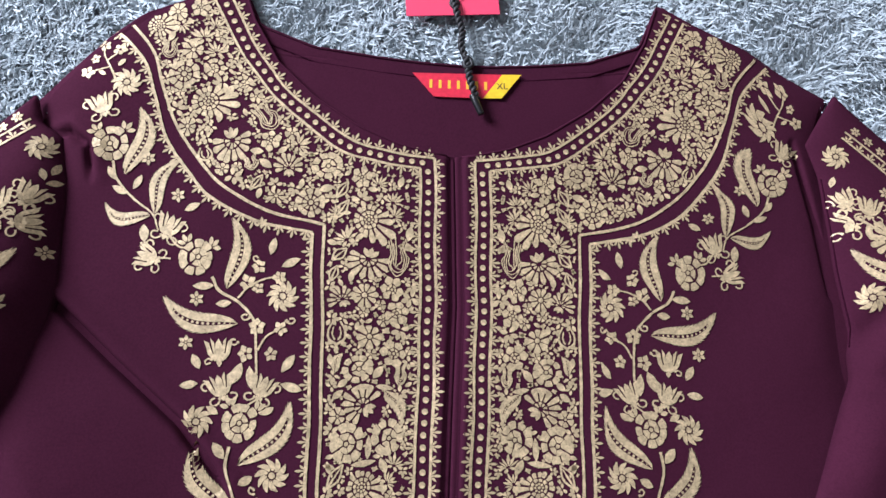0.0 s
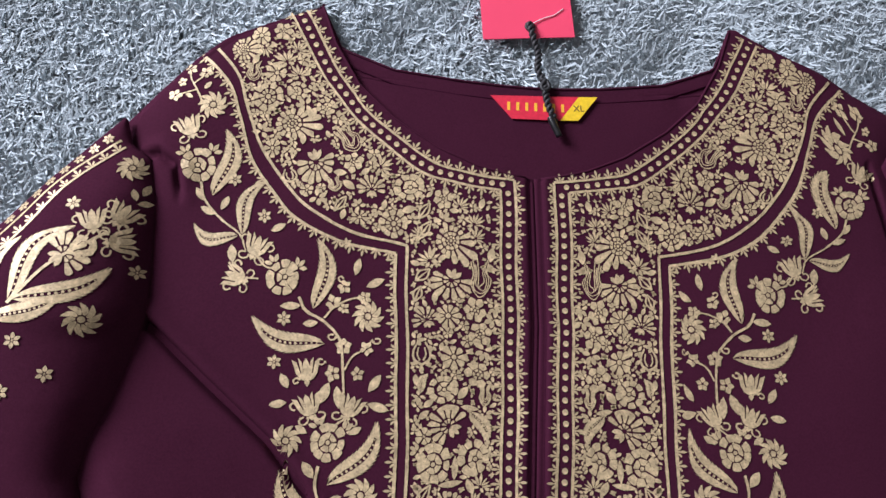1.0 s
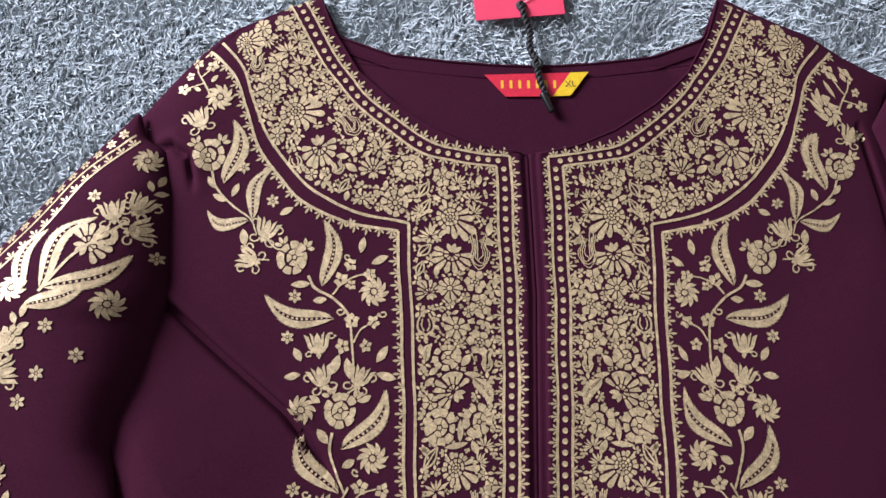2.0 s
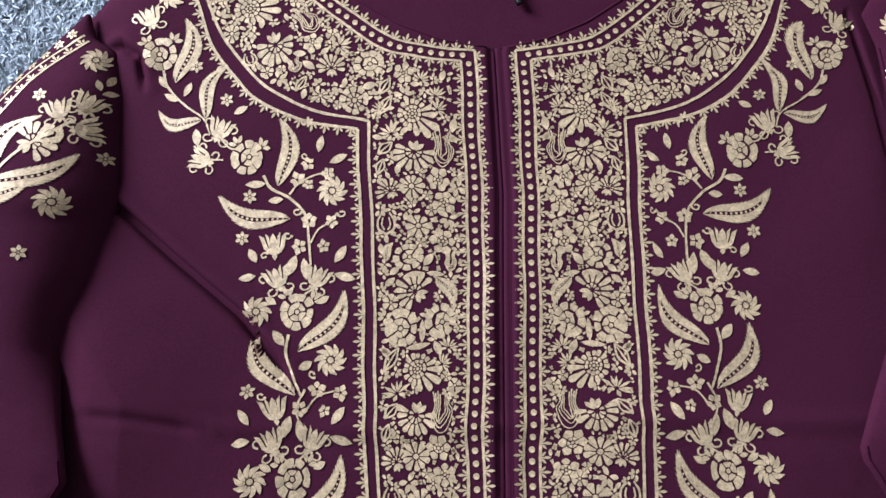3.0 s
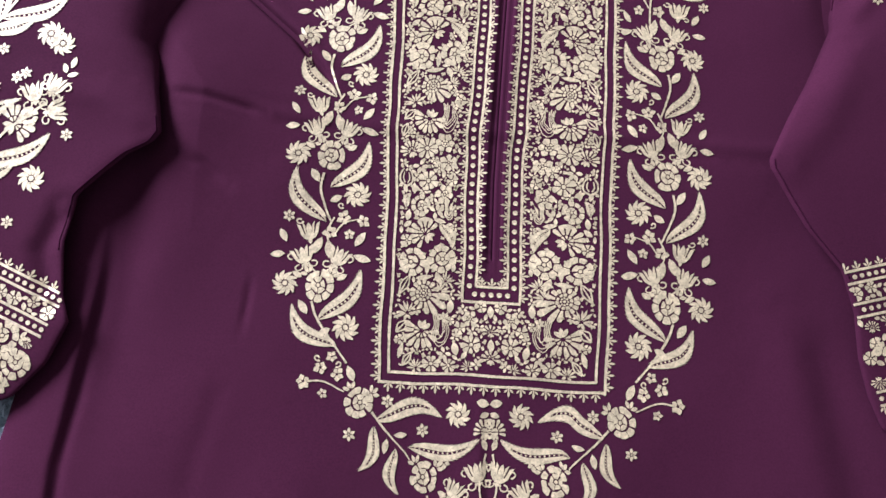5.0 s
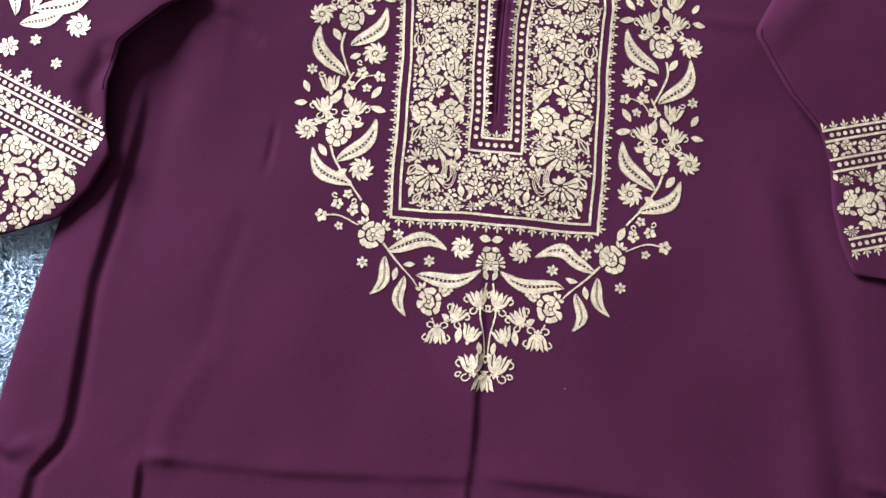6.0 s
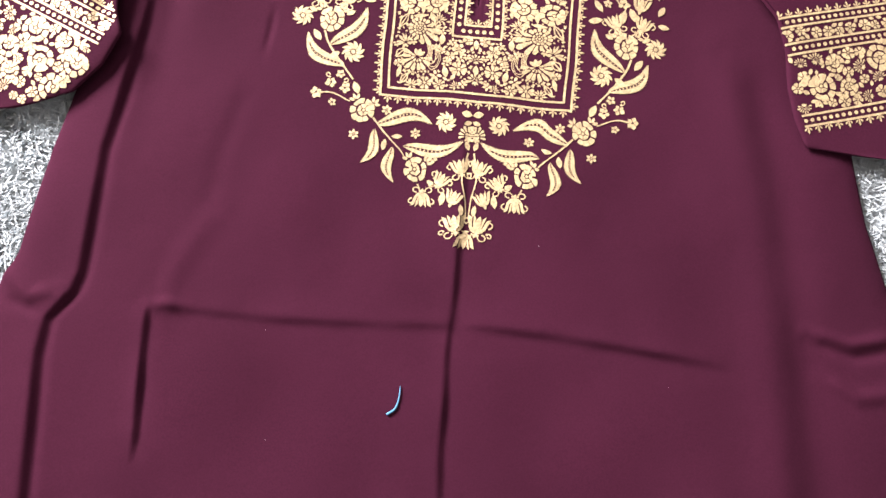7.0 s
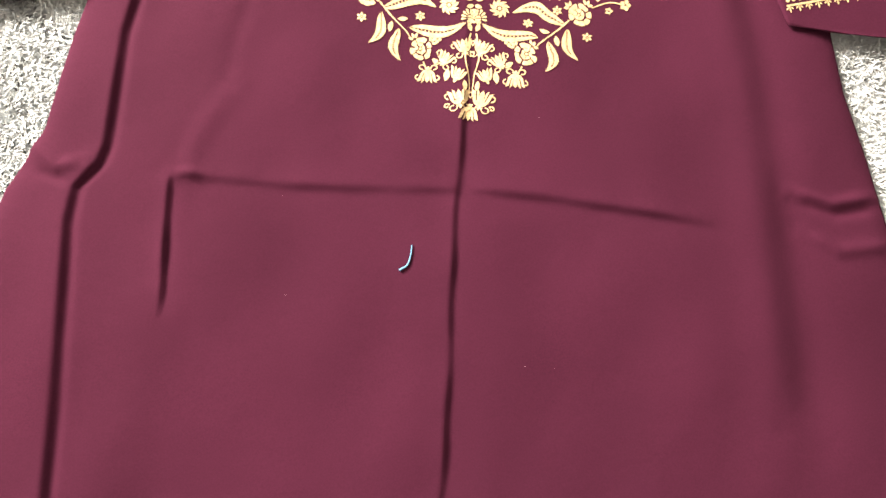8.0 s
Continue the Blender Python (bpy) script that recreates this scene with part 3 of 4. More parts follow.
# ---------- the print's borders ----------
OUTER_ARC = [(-194, 112), (-176, 92.5), (-168.5, 73), (-160, 48), (-144.5, 26.5), (-131, 13), (-108.5, 1.5), (-77, -5)]
INNER_ARC = [(-187, 117), (-171.5, 98), (-164.5, 78), (-155, 55), (-138.5, 32), (-123.7, 18.5), (-102.7, 7.2), (-71, 0)]
NECK_OUT = [(-145, 144), (-126, 107), (-115, 90), (-100, 72), (-67, 46), (-45, 39), (-20, 35)]
NECK_IN = [(-136, 147), (-116, 108), (-106, 93), (-94, 78), (-60, 52), (-38, 45), (-11.5, 41)]
OUT_X, IN_X = ((-77, -5), (-68, -328)), ((-71, 0), (-62.5, -322))
DBL_OUT, DBL_IN = ((-20, 35), (-17.5, -277)), ((-11.5, 41), (-9.5, -267))


def straight(a, b, n=60):
    return [(a[0] + (b[0] - a[0]) * t, a[1] + (b[1] - a[1]) * t) for t in np.linspace(0, 1, n)]


for pts, w in ((OUTER_ARC, 1.6), (INNER_ARC, 1.6), (NECK_OUT, 1.4), (NECK_IN, 1.4), (straight(*OUT_X), 1.7), (straight(*IN_X), 1.6), (straight(*DBL_OUT), 1.5), (straight(*DBL_IN), 1.5)):
    both("printed_line", stroke(pts, w, None, 2.5))
for a, b in (((-68.7, -328), (68.7, -328)), ((-63.2, -322), (63.2, -322)), ((-18, -277), (18, -277)), ((-10, -267), (10, -267))):
    drape("printed_line", stroke(straight(a, b, 50), 1.6, None, 2.5))
mid = lambda P, Q: [((a[0] + b[0]) / 2, (a[1] + b[1]) / 2) for a, b in zip(P, Q)]
for pts in (mid(NECK_OUT, NECK_IN), straight((-15.7, 36), (-13.5, -270))):
    for x, y, a in along(pts, 6.0):
        for s in (-1, 1):
            stamp("printed_dot", "dot", [disc(1.65, n=9)], s * x, y)
for x, y, a in along(straight((-12.5, -272), (12.5, -272)), 4.2):
    stamp("printed_dot", "dot", [disc(1.65, n=9)], x, y)
for pts, side in ((OUTER_ARC, -1), (straight(*OUT_X), -1), (NECK_OUT, -1), (NECK_IN, 1), (straight(*DBL_OUT), -1), (straight(*DBL_IN), 1)):
    for x, y, a in along(pts, 7.0):
        up = a if side > 0 else a + 180
        stamp("printed_sprig", "sprig", sprig3(), x, y, up)
        stamp("printed_sprig", "sprig", sprig3(), -x, y, -up)
for x, y, a in along(straight((-66, -328.5), (66, -328.5)), 7.0):
    stamp("printed_sprig", "sprig", sprig3(), x, y, 180)
for x, y, a in along(straight((-9, -266.5), (9, -266.5)), 6.0):
    stamp("printed_sprig", "sprig", sprig3(), x, y, 0)

# ---------- the vine beside the panel ----------
rose = lambda x, y, r, n=9: both("printed_rosette", moved([q * np.array([0.92, 1.04]) for q in rosette(r * 0.86, n)], x, y, random.uniform(-12, 12)))
pin = lambda x, y, r=10, spin=1: both("printed_pinwheel", moved(pinwheel(r * 0.9, 10, spin), x, y, random.uniform(0, 30)))
stars = lambda x, y, r=4.2: both("printed_star", moved(star(r), x, y, random.uniform(-10, 10)))
buds = lambda x, y, a, L=10.0, W=4.2: both("printed_bud", moved(bud(L, W), x, y, a))
lily = lambda x, y, a, r=7.0, c=True: both("printed_lily", moved(lotus(r, c), x, y, a))
leaf = lambda bx, by, tx, ty, bow=0.12, W=None: both("printed_leaf", serrated(bx, by, tx, ty, W, bow))
vine = lambda pts, w=1.5, w1=0.9: both("printed_stem", stroke(pts, w * 0.9, w1 * 0.85))
small = lambda x, y, r=3.6, n=5: both("printed_blossom", moved(ring(n, 0.2 * r, 1.2 * r, 0, 0.35, True), x, y, random.uniform(0, 60)))
tendril = lambda x, y, a, r, h: both("printed_tendril", curl(x, y, a, r, h))

# round the shoulder
vine([(-190, 80), (-194, 88), (-198, 95), (-199, 100)], 1.3), vine([(-194, 88), (-203, 85)], 1.0), vine([(-196, 92), (-191, 97)], 1.0)
small(-206, 84, 3.6), small(-190, 99, 3.4), small(-199, 102, 3.2), small(-203, 93, 2.8), buds(-198, 84, 60, 5, 2.6), buds(-188, 91, -40, 6, 2.8)
pin(-184, 79, 9.5), lily(-196, 66, 25, 7), rose(-187, 42, 11.5)
leaf(-178, 25, -175, 64, -0.10), stars(-167, 35)
buds(-185, 25, 30, 8, 4), buds(-171, 21, -25, 9, 4), buds(-180, 16, 65, 9, 4)
vine([(-185, 32), (-182, 22), (-172, 11), (-162, 3), (-158, -6)], 1.6)
leaf(-163, 2, -187, 8, 0.16, 8), leaf(-161, 3, -150, 35, 0.10, 8.5)
buds(-165, -8, 8, 10, 5), lily(-163, -20, 70, 6.5), vine([(-166, -13), (-160, -20), (-150, -21)], 1.2)
stars(-149, 14), lily(-152, -2, -20, 7), buds(-141, 8, -60, 9, 4), vine([(-152, -8), (-147, -14), (-141, -15)], 1.3)
rose(-137, -20, 11)
# breast
leaf(-120, -36, -119, 2, -0.10), stars(-104, 0, 3.4), buds(-132, -35, 95, 11, 4.2), buds(-121, -44, 95, 8, 4)
vine([(-128, -30), (-124, -37), (-114, -43), (-105, -53), (-103, -66), (-102, -80)], 1.7, 1.4)
vine([(-114, -41), (-109, -35), (-101, -31), (-93, -30)], 1.3), small(-93, -30, 3.4), small(-110, -33, 4), small(-104, -24, 3.8), tendril(-104, -21, 20, 3, 1), small(-104, -36, 2.8)
buds(-97, -13, -12, 10, 4.2), buds(-87, -22, -65, 11, 4.4), pin(-91, -40, 9.5)
leaf(-113, -55, -152, -42, 0.10), stars(-135, -42), stars(-139, -65)
small(-103, -56, 4.2), tendril(-107, -51, 60, 3.4, 1), vine([(-102, -68), (-98, -61), (-92, -57), (-88, -52)], 1.2), small(-91, -57, 3.6), tendril(-88, -53, -50, 3.2, -1)
lily(-122, -68, 5, 7, False), tendril(-125, -74, 150, 3, -1), small(-108, -70, 4), tendril(-112, -64, 60, 3.4, 1), small(-95, -70, 3.2)


def pair(y):
    lily(-120, y, 22, 6.6), lily(-98, y, -22, 6.6)
    buds(-112, y + 6, -22, 12, 5.4), buds(-105, y + 4, 8, 12, 4.6)
    buds(-133, y + 11, 30, 9, 4.4), buds(-135, y - 1, 100, 9, 4.2), buds(-86, y + 11, -35, 11, 4.8), buds(-84, y - 1, -105, 12, 4.6)
    vine([(-118, y - 6), (-112, y - 10), (-109, y - 14)], 1.2), vine([(-99, y - 6), (-105, y - 10), (-108, y - 14)], 1.2)


for k in range(3):
    y = -105 - 83.5 * k
    pair(y + 19)
    rose(-108, y, 11.2), buds(-122, y + 6, 60, 7, 3.6), buds(-95, y + 6, -60, 7, 3.6)
    pin(-129, y, 9, -1), leaf(-107, y - 21, -84, y + 11, -0.10), pin(-90, y - 25, 9.5)
    (leaf(-108, y - 43, -129, y - 9, 0.12) if k < 2 else leaf(-95, y - 37, -124, y - 13, 0.12)), buds(-117, y - 14, 35, 10, 5), buds(-103, y - 28, -60, 8, 4.4)
    vine([(-112, y - 12), (-113, y - 22), (-109, y - 34), (-105, y - 43)] if k < 2 else [(-112, y - 10), (-108, y - 20), (-98, y - 34), (-88, y - 46)], 1.7, 1.4)
    if k < 2:
        vine([(-103, y - 40), (-107, y - 50), (-104, y - 60)], 1.4), vine([(-103, y - 52), (-97, y - 44), (-88, y - 41)], 1.2)
        stars(-131, y - 41), lily(-118, y - 49, 12, 6.6, False), tendril(-122, y - 44, 50, 3.2, 1)
        small(-97, y - 40, 4), tendril(-98, y - 34, 10, 3, 1), small(-85, y - 42, 3.8), small(-105, y - 50, 4), small(-93, y - 51, 3)
# round the point
buds(-85, -324, 205, 10, 5)
vine([(-112, -331), (-101, -330), (-88, -335)], 1.3), small(-113, -331, 4), small(-103, -322, 3.8), tendril(-104, -318, 10, 3, 1), small(-93, -325, 3.6), tendril(-94, -321, 0, 3, -1), small(-101, -337, 2.8), small(-97, -315, 3)
rose(-79, -341, 10.6), stars(-62, -339), stars(-84, -360)
leaf(-68, -350, -29, -347, 0.12), leaf(-69, -354, -77, -380, 0.10, 7.5), leaf(-56, -366, -53, -392, -0.12, 7.5)
buds(-53, -358, 95, 8, 3.6), buds(-62, -365, 170, 9, 4), stars(-40, -355), pin(-19, -345, 8.5), leaf(-48, -365, -6, -359, -0.08, 9.5)
vine([(-71, -346), (-62, -356), (-51, -367), (-47, -372)], 1.6), rose(-38, -381, 10.4), small(-26, -372, 3.2), buds(-27, -390, 60, 6, 3.6)
lily(-19, -387, -30, 6), lily(-32, -403, 180, 6.5), lily(-10, -399, -20, 6, False), lily(-7, -377, 15, 6.4), buds(-18, -401, -10, 10, 4.4)
vine([(-2, -367), (-5, -385), (-2, -400), (-1, -412)], 1.3), vine([(-36, -391), (-33, -397)], 1.2), vine([(-19, -393), (-25, -386)], 1.2)
buds(-4, -338, 80, 8, 5), buds(-3, -345, 110, 6, 3.6), both("printed_rosette", moved(fan(5.5, 0), -2.5, -355)), buds(-3, -362, 20, 7, 3.4)
lily(-8, -417, 12, 7.4), tendril(-14, -424, 150, 3, -1), drape("printed_lily", moved(lotus(6.4, False), 0, -430, 180)), buds(-4.5, -408, 10, 8, 3.6)


# ---------- the dense flower panel ----------
TAKEN = []


def take(x, y, r):
    TAKEN.append((x, y, r))


def narrowed(x, y):
    """The panel narrows a little towards its foot."""
    return x + max(0.0, -y) / 322 * 8.5 * max(0.0, -20 - x) / 51


def big(kind, x, y, r, a=0.0):
    x = narrowed(x, y)
    take(x, y, r * 0.9)
    sx, sy = random.uniform(0.88, 1.08), random.uniform(0.92, 1.12)
    shape = {"paisley": lambda: paisley(r, a), "rosette": lambda: rosette(r, 9, random, False), "fan": lambda: fan(r * 0.66, a), "daisy": lambda: daisy(r, 10 if r > 7 else 8),
             "star": lambda: starflower(r * 0.92), "spray": lambda: spray(r * 0.9, a), "bloom": lambda: bloom(r, 6, a), "tulip": lambda: moved(tulip(r), 0, 0, a)}[kind]()
    both("printed_flower", moved([q * np.array([sx, sy]) for q in shape], x, y))


def waves(x, y, h, w, a=0.0):
    both("printed_ripples", moved(ripples(h, w), x, y, a))
    take(x - 0.1 * w, y, w * 1.1), take(x, y - h * 0.3, w * 0.9)


def leaflet(x0, y0, x1, y1, w, kind="open"):
    x0, x1 = narrowed(x0, y0), narrowed(x1, y1)
    shape = open_leaf(x0, y0, x1, y1, w) if kind == "open" else (serrated(x0, y0, x1, y1, w, 0.1, 8) if kind == "saw" else moved(bud(math.hypot(x1 - x0, y1 - y0), w), (x0 + x1) / 2, (y0 + y1) / 2, math.degrees(math.atan2(-(x1 - x0), y1 - y0))))
    both("printed_leaf", shape)
    for t in (0.25, 0.75):
        take(x0 + (x1 - x0) * t, y0 + (y1 - y0) * t, w * 0.5)


for k in range(3):
    y = (4.5, -135.5, -274)[k]
    # the coiled pair with the hanging feather
    big("paisley", -47, y, 9.6, 236), take(-36, y - 9, 5)
    big("fan", -47, y - 23, 11.5, 165), waves(-31, y - 22, 21, 5.4)
    leaflet(-66, y - 1, -58, y + 11, 5), big("spray", -60.5, y - 9, 5.4, 30), leaflet(-66, y - 24, -58.5, y - 17, 5.5)
    big("spray", -31, y + 3, 4.6, -60), big("spray", -33.5, y + 13, 5.2, -20) if k == 0 else leaflet(-38, y + 14, -34, y + 6, 4, "bud")
    if k == 2:
        big("daisy", -39, y - 42, 5.6), big("daisy", -26, y - 43, 4.6), leaflet(-61, y - 44, -54, y - 36, 4), big("spray", -51, y - 42, 4.6, 10), leaflet(-64, y - 40, -60.5, y - 30, 3.4, "bud")
        continue
    leaflet(-66.5, y - 36, -63, y - 27, 4.6)
    # the chain of small flowers
    big("fan", -60, y - 46, 8.0, 20), big("daisy", -48.5, y - 43, 7.2), big("star", -34.5, y - 39, 6.8), big("star", -31.6, y - 52, 6.6)
    big("tulip", -63.5, y - 64, 5.2), big("daisy", -46, y - 65, 7), big("bloom", -38.5, y - 56, 3.8), big("star", -33, y - 74, 6.8, 0), big("rosette", -52, y - 82, 8), waves(-28.5, y - 85, 11, 3)
    leaflet(-54, y - 92, -43, y - 91, 3, "bud"), leaflet(-42, y - 91, -32, y - 92, 3, "bud"), leaflet(-64, y - 84, -60, y - 74, 5, "saw")
    # the spray and the two roses above the next coil
    big("fan", -48, y - 101, 11.0, 55), leaflet(-37, y - 93, -26.5, y - 109, 7.5, "saw"), leaflet(-65, y - 97, -59, y - 93, 3.6, "bud"), big("bloom", -62, y - 106, 4.2)
    big("rosette", -56.5, y - 119, 9), big("rosette", -34, y - 116, 8.6), leaflet(-45, y - 127, -44.5, y - 115, 3.4, "bud"), leaflet(-54, y - 129.5, -40, y - 127.5, 3.2, "bud"), big("spray", -28.5, y - 128, 4.4, -30)
# the yoke
big("paisley", -171, 115, 7.6, 280), big("daisy", -160.5, 125, 6.6), big("star", -148, 129, 6.2), big("spray", -157, 114, 5, 200), big("spray", -146, 112, 5.6, 20), big("spray", -137, 119, 5, -30)
big("daisy", -150.5, 101, 6.2), big("spray", -138, 103, 4.8, 10), waves(-163.5, 101, 12, 4), big("rosette", -138, 90.5, 6.4), big("daisy", -154, 85.5, 8)
big("paisley", -139, 70, 9.8, 272), take(-124, 69, 5), big("rosette", -121, 81.5, 5.8), big("daisy", -149, 54.5, 5.4), waves(-106, 62, 17, 5.4, 38)
big("fan", -124, 47, 13.0, 195), big("tulip", -138, 38, 4.2, 20), big("star", -103, 48, 6.2), big("spray", -84.5, 47, 5.6, -70), waves(-112.5, 34, 9, 4, 20)
big("rosette", -71, 35, 8.4), big("fan", -92, 32, 9.4, 5), big("daisy", -79, 12.5, 8), big("star", -52, 29, 6), leaflet(-65, 16, -59, 26, 5), big("spray", -66, 9, 4.4, 40), big("daisy", -98, 15.5, 4.6), leaflet(-112, 18, -106, 27, 4.4)
big("spray", -41, 27, 4.4, -40), big("bloom", -128, 30, 3.8)
# the foot of the panel
big("star", -12.5, -288, 5.6), big("daisy", -12, -304, 6), big("spray", -14, -316, 3.4, 20)
for y, r in ((-296, 3.6), (-312, 4.4)):
    drape("printed_flower", moved(fan(r, 0, 7), 0, y))
    take(0, y, r * 1.4)

for y, w in ((-283, 4.2), (-304, 4.2)):
    drape("printed_bud", moved(bud(8, w), 0, y))
    take(0, y, 2.6)
rnd = random.Random(5)
arc_fn = lambda pts: (lambda x: np.interp(x, [p[0] for p in pts], [p[1] for p in pts]))
IN_Y, OUT_Y = arc_fn(INNER_ARC), arc_fn(NECK_OUT)


def in_panel(x, y, r):
    """True inside the flower panel (the half with x below 0), r away from its borders."""
    if y < 2:
        lx = -71 + (0 - y) / 322 * 8.5
        rx = -20 - y / 312 * -0.0 + 1.0
        if y < -280:
            rx = -1.0
        return lx + 2.0 + r < x < rx - (5.0 if y > -280 else 0) - r + (2.0 if y > -280 else 0) and y > -319 + r
    if x > -71:
        return y < OUT_Y(x) - 5.5 - r and x < -25 - r
    return IN_Y(x) + 3.2 + r * 1.3 < y < OUT_Y(x) - 6.0 - r * 1.3 if x > -145 else (IN_Y(x) + 3.2 + r * 1.3 < y < 150 - (x + 127) * -0.72 - 2 - r)


spots = np.zeros((0, 3))
for tries in range(42000):
    x, y = rnd.uniform(-186, -1), rnd.uniform(-319, 140)
    if y < 0 and x < -72:
        continue
    if len(TAKEN) != len(spots):
        spots = np.array(TAKEN)
    near = float(np.min(np.hypot(spots[:, 0] - x, spots[:, 1] - y) - spots[:, 2]))
    r = min(3.6, near - 0.15)
    if r < (0.85 if tries > 9000 else 1.6) or not in_panel(x, y, r * 0.8):
        continue
    take(x, y, r * 0.9)
    a = rnd.uniform(0, 360)
    kind = rnd.random()
    if r > 2.4 and kind < 0.35:
        key, shape = "filler_bloom", bloom(1.1, 5)
    elif r > 1.8 and kind < 0.7:
        key, shape = "filler_sprig", [petal(1.3, 0.75, a0, r0, 8, 1.2) + np.array([0, y0]) for a0, r0, y0 in ((0, 0.1, 0.0), (55, 0.1, -0.1), (-55, 0.1, -0.1), (115, 0.1, -0.35), (-115, 0.1, -0.35))]
    elif kind < 0.8:
        key, shape = "filler_twin", [petal(2.1, 0.95, 30, -0.9, 10, 1.1), petal(2.1, 0.95, -30, -0.9, 10, 1.1)]
    else:
        key, shape = "filler_bud", bud(2.4, 1.25)
    for s in (1, -1):
        stamp("printed_petal", key, shape, s * x, y, s * a, r)

# ---------- print on the sleeves ----------
lz = lambda x, y: sleeve_z(x, y, LS_IN, LS_OUT, -1)
rz = lambda x, y: sleeve_z(x, y, RS_IN, RS_OUT, 1)
l_in = lambda x, y: (x < LS_IN(y) - 0.4) & (x > LS_OUT(y) + 1.0) & (y < 66)
r_in = lambda x, y: (x > RS_IN(y) + 0.4) & (x < RS_OUT(y) - 1.0) & (y < 92)


def on_sleeves(name, polys, dx=0.0, dy=0.0):
    """The same print on one sleeve and, mirrored and shifted, on the other."""
    drape(name, polys, lz, sleeve_l, l_in)
    drape(name, [p + np.array([dx, dy]) for p in mirrored(polys)], rz, sleeve_r, r_in)


def arm(name, polys):
    on_sleeves(name, polys, 8, 17)


for dx, dy in ((0, 0), (-55, -78), (-55, -170)):
    at = lambda polys: [p + np.array([dx, dy]) for p in polys]
    arm("printed_pinwheel", at(moved(pinwheel(8), -221, 36)))
    arm("printed_bud", at(moved(bud(8, 3.6), -212.5, 24, -15) + moved(bud(7, 3.4), -217, 20, 20) + moved(bud(7, 3.4), -212, 16, -70)))
    for x, y, a in ((-220, 9, -25), (-234, 4, 15), (-218, -7, -75)):
        arm("printed_lily", at(moved(lotus(7), x, y, a)))
    for x, y in ((-245, 12), (-211, -22), (-256, -62), (-240, -77), (-258, -86)):
        arm("printed_star", at(moved(star(4.2), x, y)))
    # the bell flower between the long leaves
    arm("printed_rosette", at(moved(fan(8.6, 0, 9), -243, -17, -55) + moved(ring(7, 2.6, 6.2, 0, 0.6), -235, -12)))
    arm("printed_stem", at(stroke([(-262, -44), (-250, -24), (-234, -10), (-226, -3)], 1.6)))
    arm("printed_leaf", at(serrated(-262, -42, -241, -1, 11, 0.14)))
    arm("printed_leaf", at(serrated(-260, -42, -221, -22, 11, -0.08)))
    arm("printed_leaf", at(serrated(-268, -52, -239, -38, 10, -0.06)))
    arm("printed_leaf", at(serrated(-272, -46, -266, -8, 9.5, 0.12)))
    arm("printed_pinwheel", at(moved(pinwheel(8.5), -229, -50)))
    arm("printed_blossom", at(moved(starflower(6.5, 8), -273, -68)))
BAND = [(-227, 49), (-252, 22), (-271, -10), (-301, -50), (-328, -100), (-343, -190)]
BAND2 = [(-230, 53), (-257, 26), (-277, -4), (-308, -46), (-334, -98), (-348, -190)]
arm("printed_line", stroke(BAND, 1.3, None, 2.5)), arm("printed_line", stroke(BAND2, 1.3, None, 2.5))
for x, y, a in along(BAND, 8):
    arm("printed_sprig", moved(sprig3(), x, y, a + 180))
for x, y, a in along(BAND2, 9):
    arm("printed_blossom", moved(star(3.6), x - 3.5, y + 3.5))


def cuff(ox, oy, ang, sv, mir, zf, parent, inside, hem=True):
    """The banded border of a sleeve: lines, dots, sprigs and flowers, seen from its upper inner corner."""
    c, d = math.cos(radians(ang)), math.sin(radians(ang))

    def at(u, v):
        v = v * sv
        return np.array([ox + mir * u * c + v * d * (1 if mir > 0 else 1), oy + mir * u * d - v * c])

    def lay(name, polys, u, v, a=0.0):
        q = at(u, v)
        drape(name, moved([p * np.array([1, sv ** 0.5]) for p in polys], q[0], q[1], ang + a), zf, parent, inside)

    for v in (0, 7.5, 20, 28, 73, 81)[:6 if hem else 4]:
        drape("printed_line", stroke([at(u, v) for u in np.linspace(-8, 130, 50)], 1.6, None, 2.5), zf, parent, inside)
    for v in (3.8, 24, 77)[:3 if hem else 2]:
        for u in np.arange(-6, 128, 4.6):
            lay("printed_dot", [disc(1.5, n=8)], u, v)
    for u in np.arange(-6, 128, 7.5):
        lay("printed_sprig", sprig3(), u, -0.5, 0)
        if hem:
            lay("printed_sprig", sprig3(), u, 81.5, 180)
    got, rn = [], random.Random(11)
    for v0, v1, rmax in ((8.5, 19, 4.6), (29, 72 if hem else 92, 10)):
        for tries in range(1500):
            u, v = rn.uniform(-6, 128), rn.uniform(v0, v1)
            r = min([rmax, v - v0 + 0.6, v1 - v + 0.6] + [math.hypot(u - a, v - b) - e for a, b, e in got])
            if r < (1.7 if tries > 400 else 3.4):
                continue
            got.append((u, v, r * 0.96))
            shape = rosette(r, 9, rn) if r > 6.5 else (fan(r * 0.62, 0) if r > 5 else (bloom(r, 6) if r > 2.6 else bud(r * 2.2, r * 1.3)))
            lay("printed_flower", shape, u, v, rn.uniform(0, 360))


cuff(-262, -286, -23, 0.95, -1, lz, sleeve_l, l_in, False)
cuff(218, -247, 15, 1.0, 1, rz, sleeve_r, r_in)

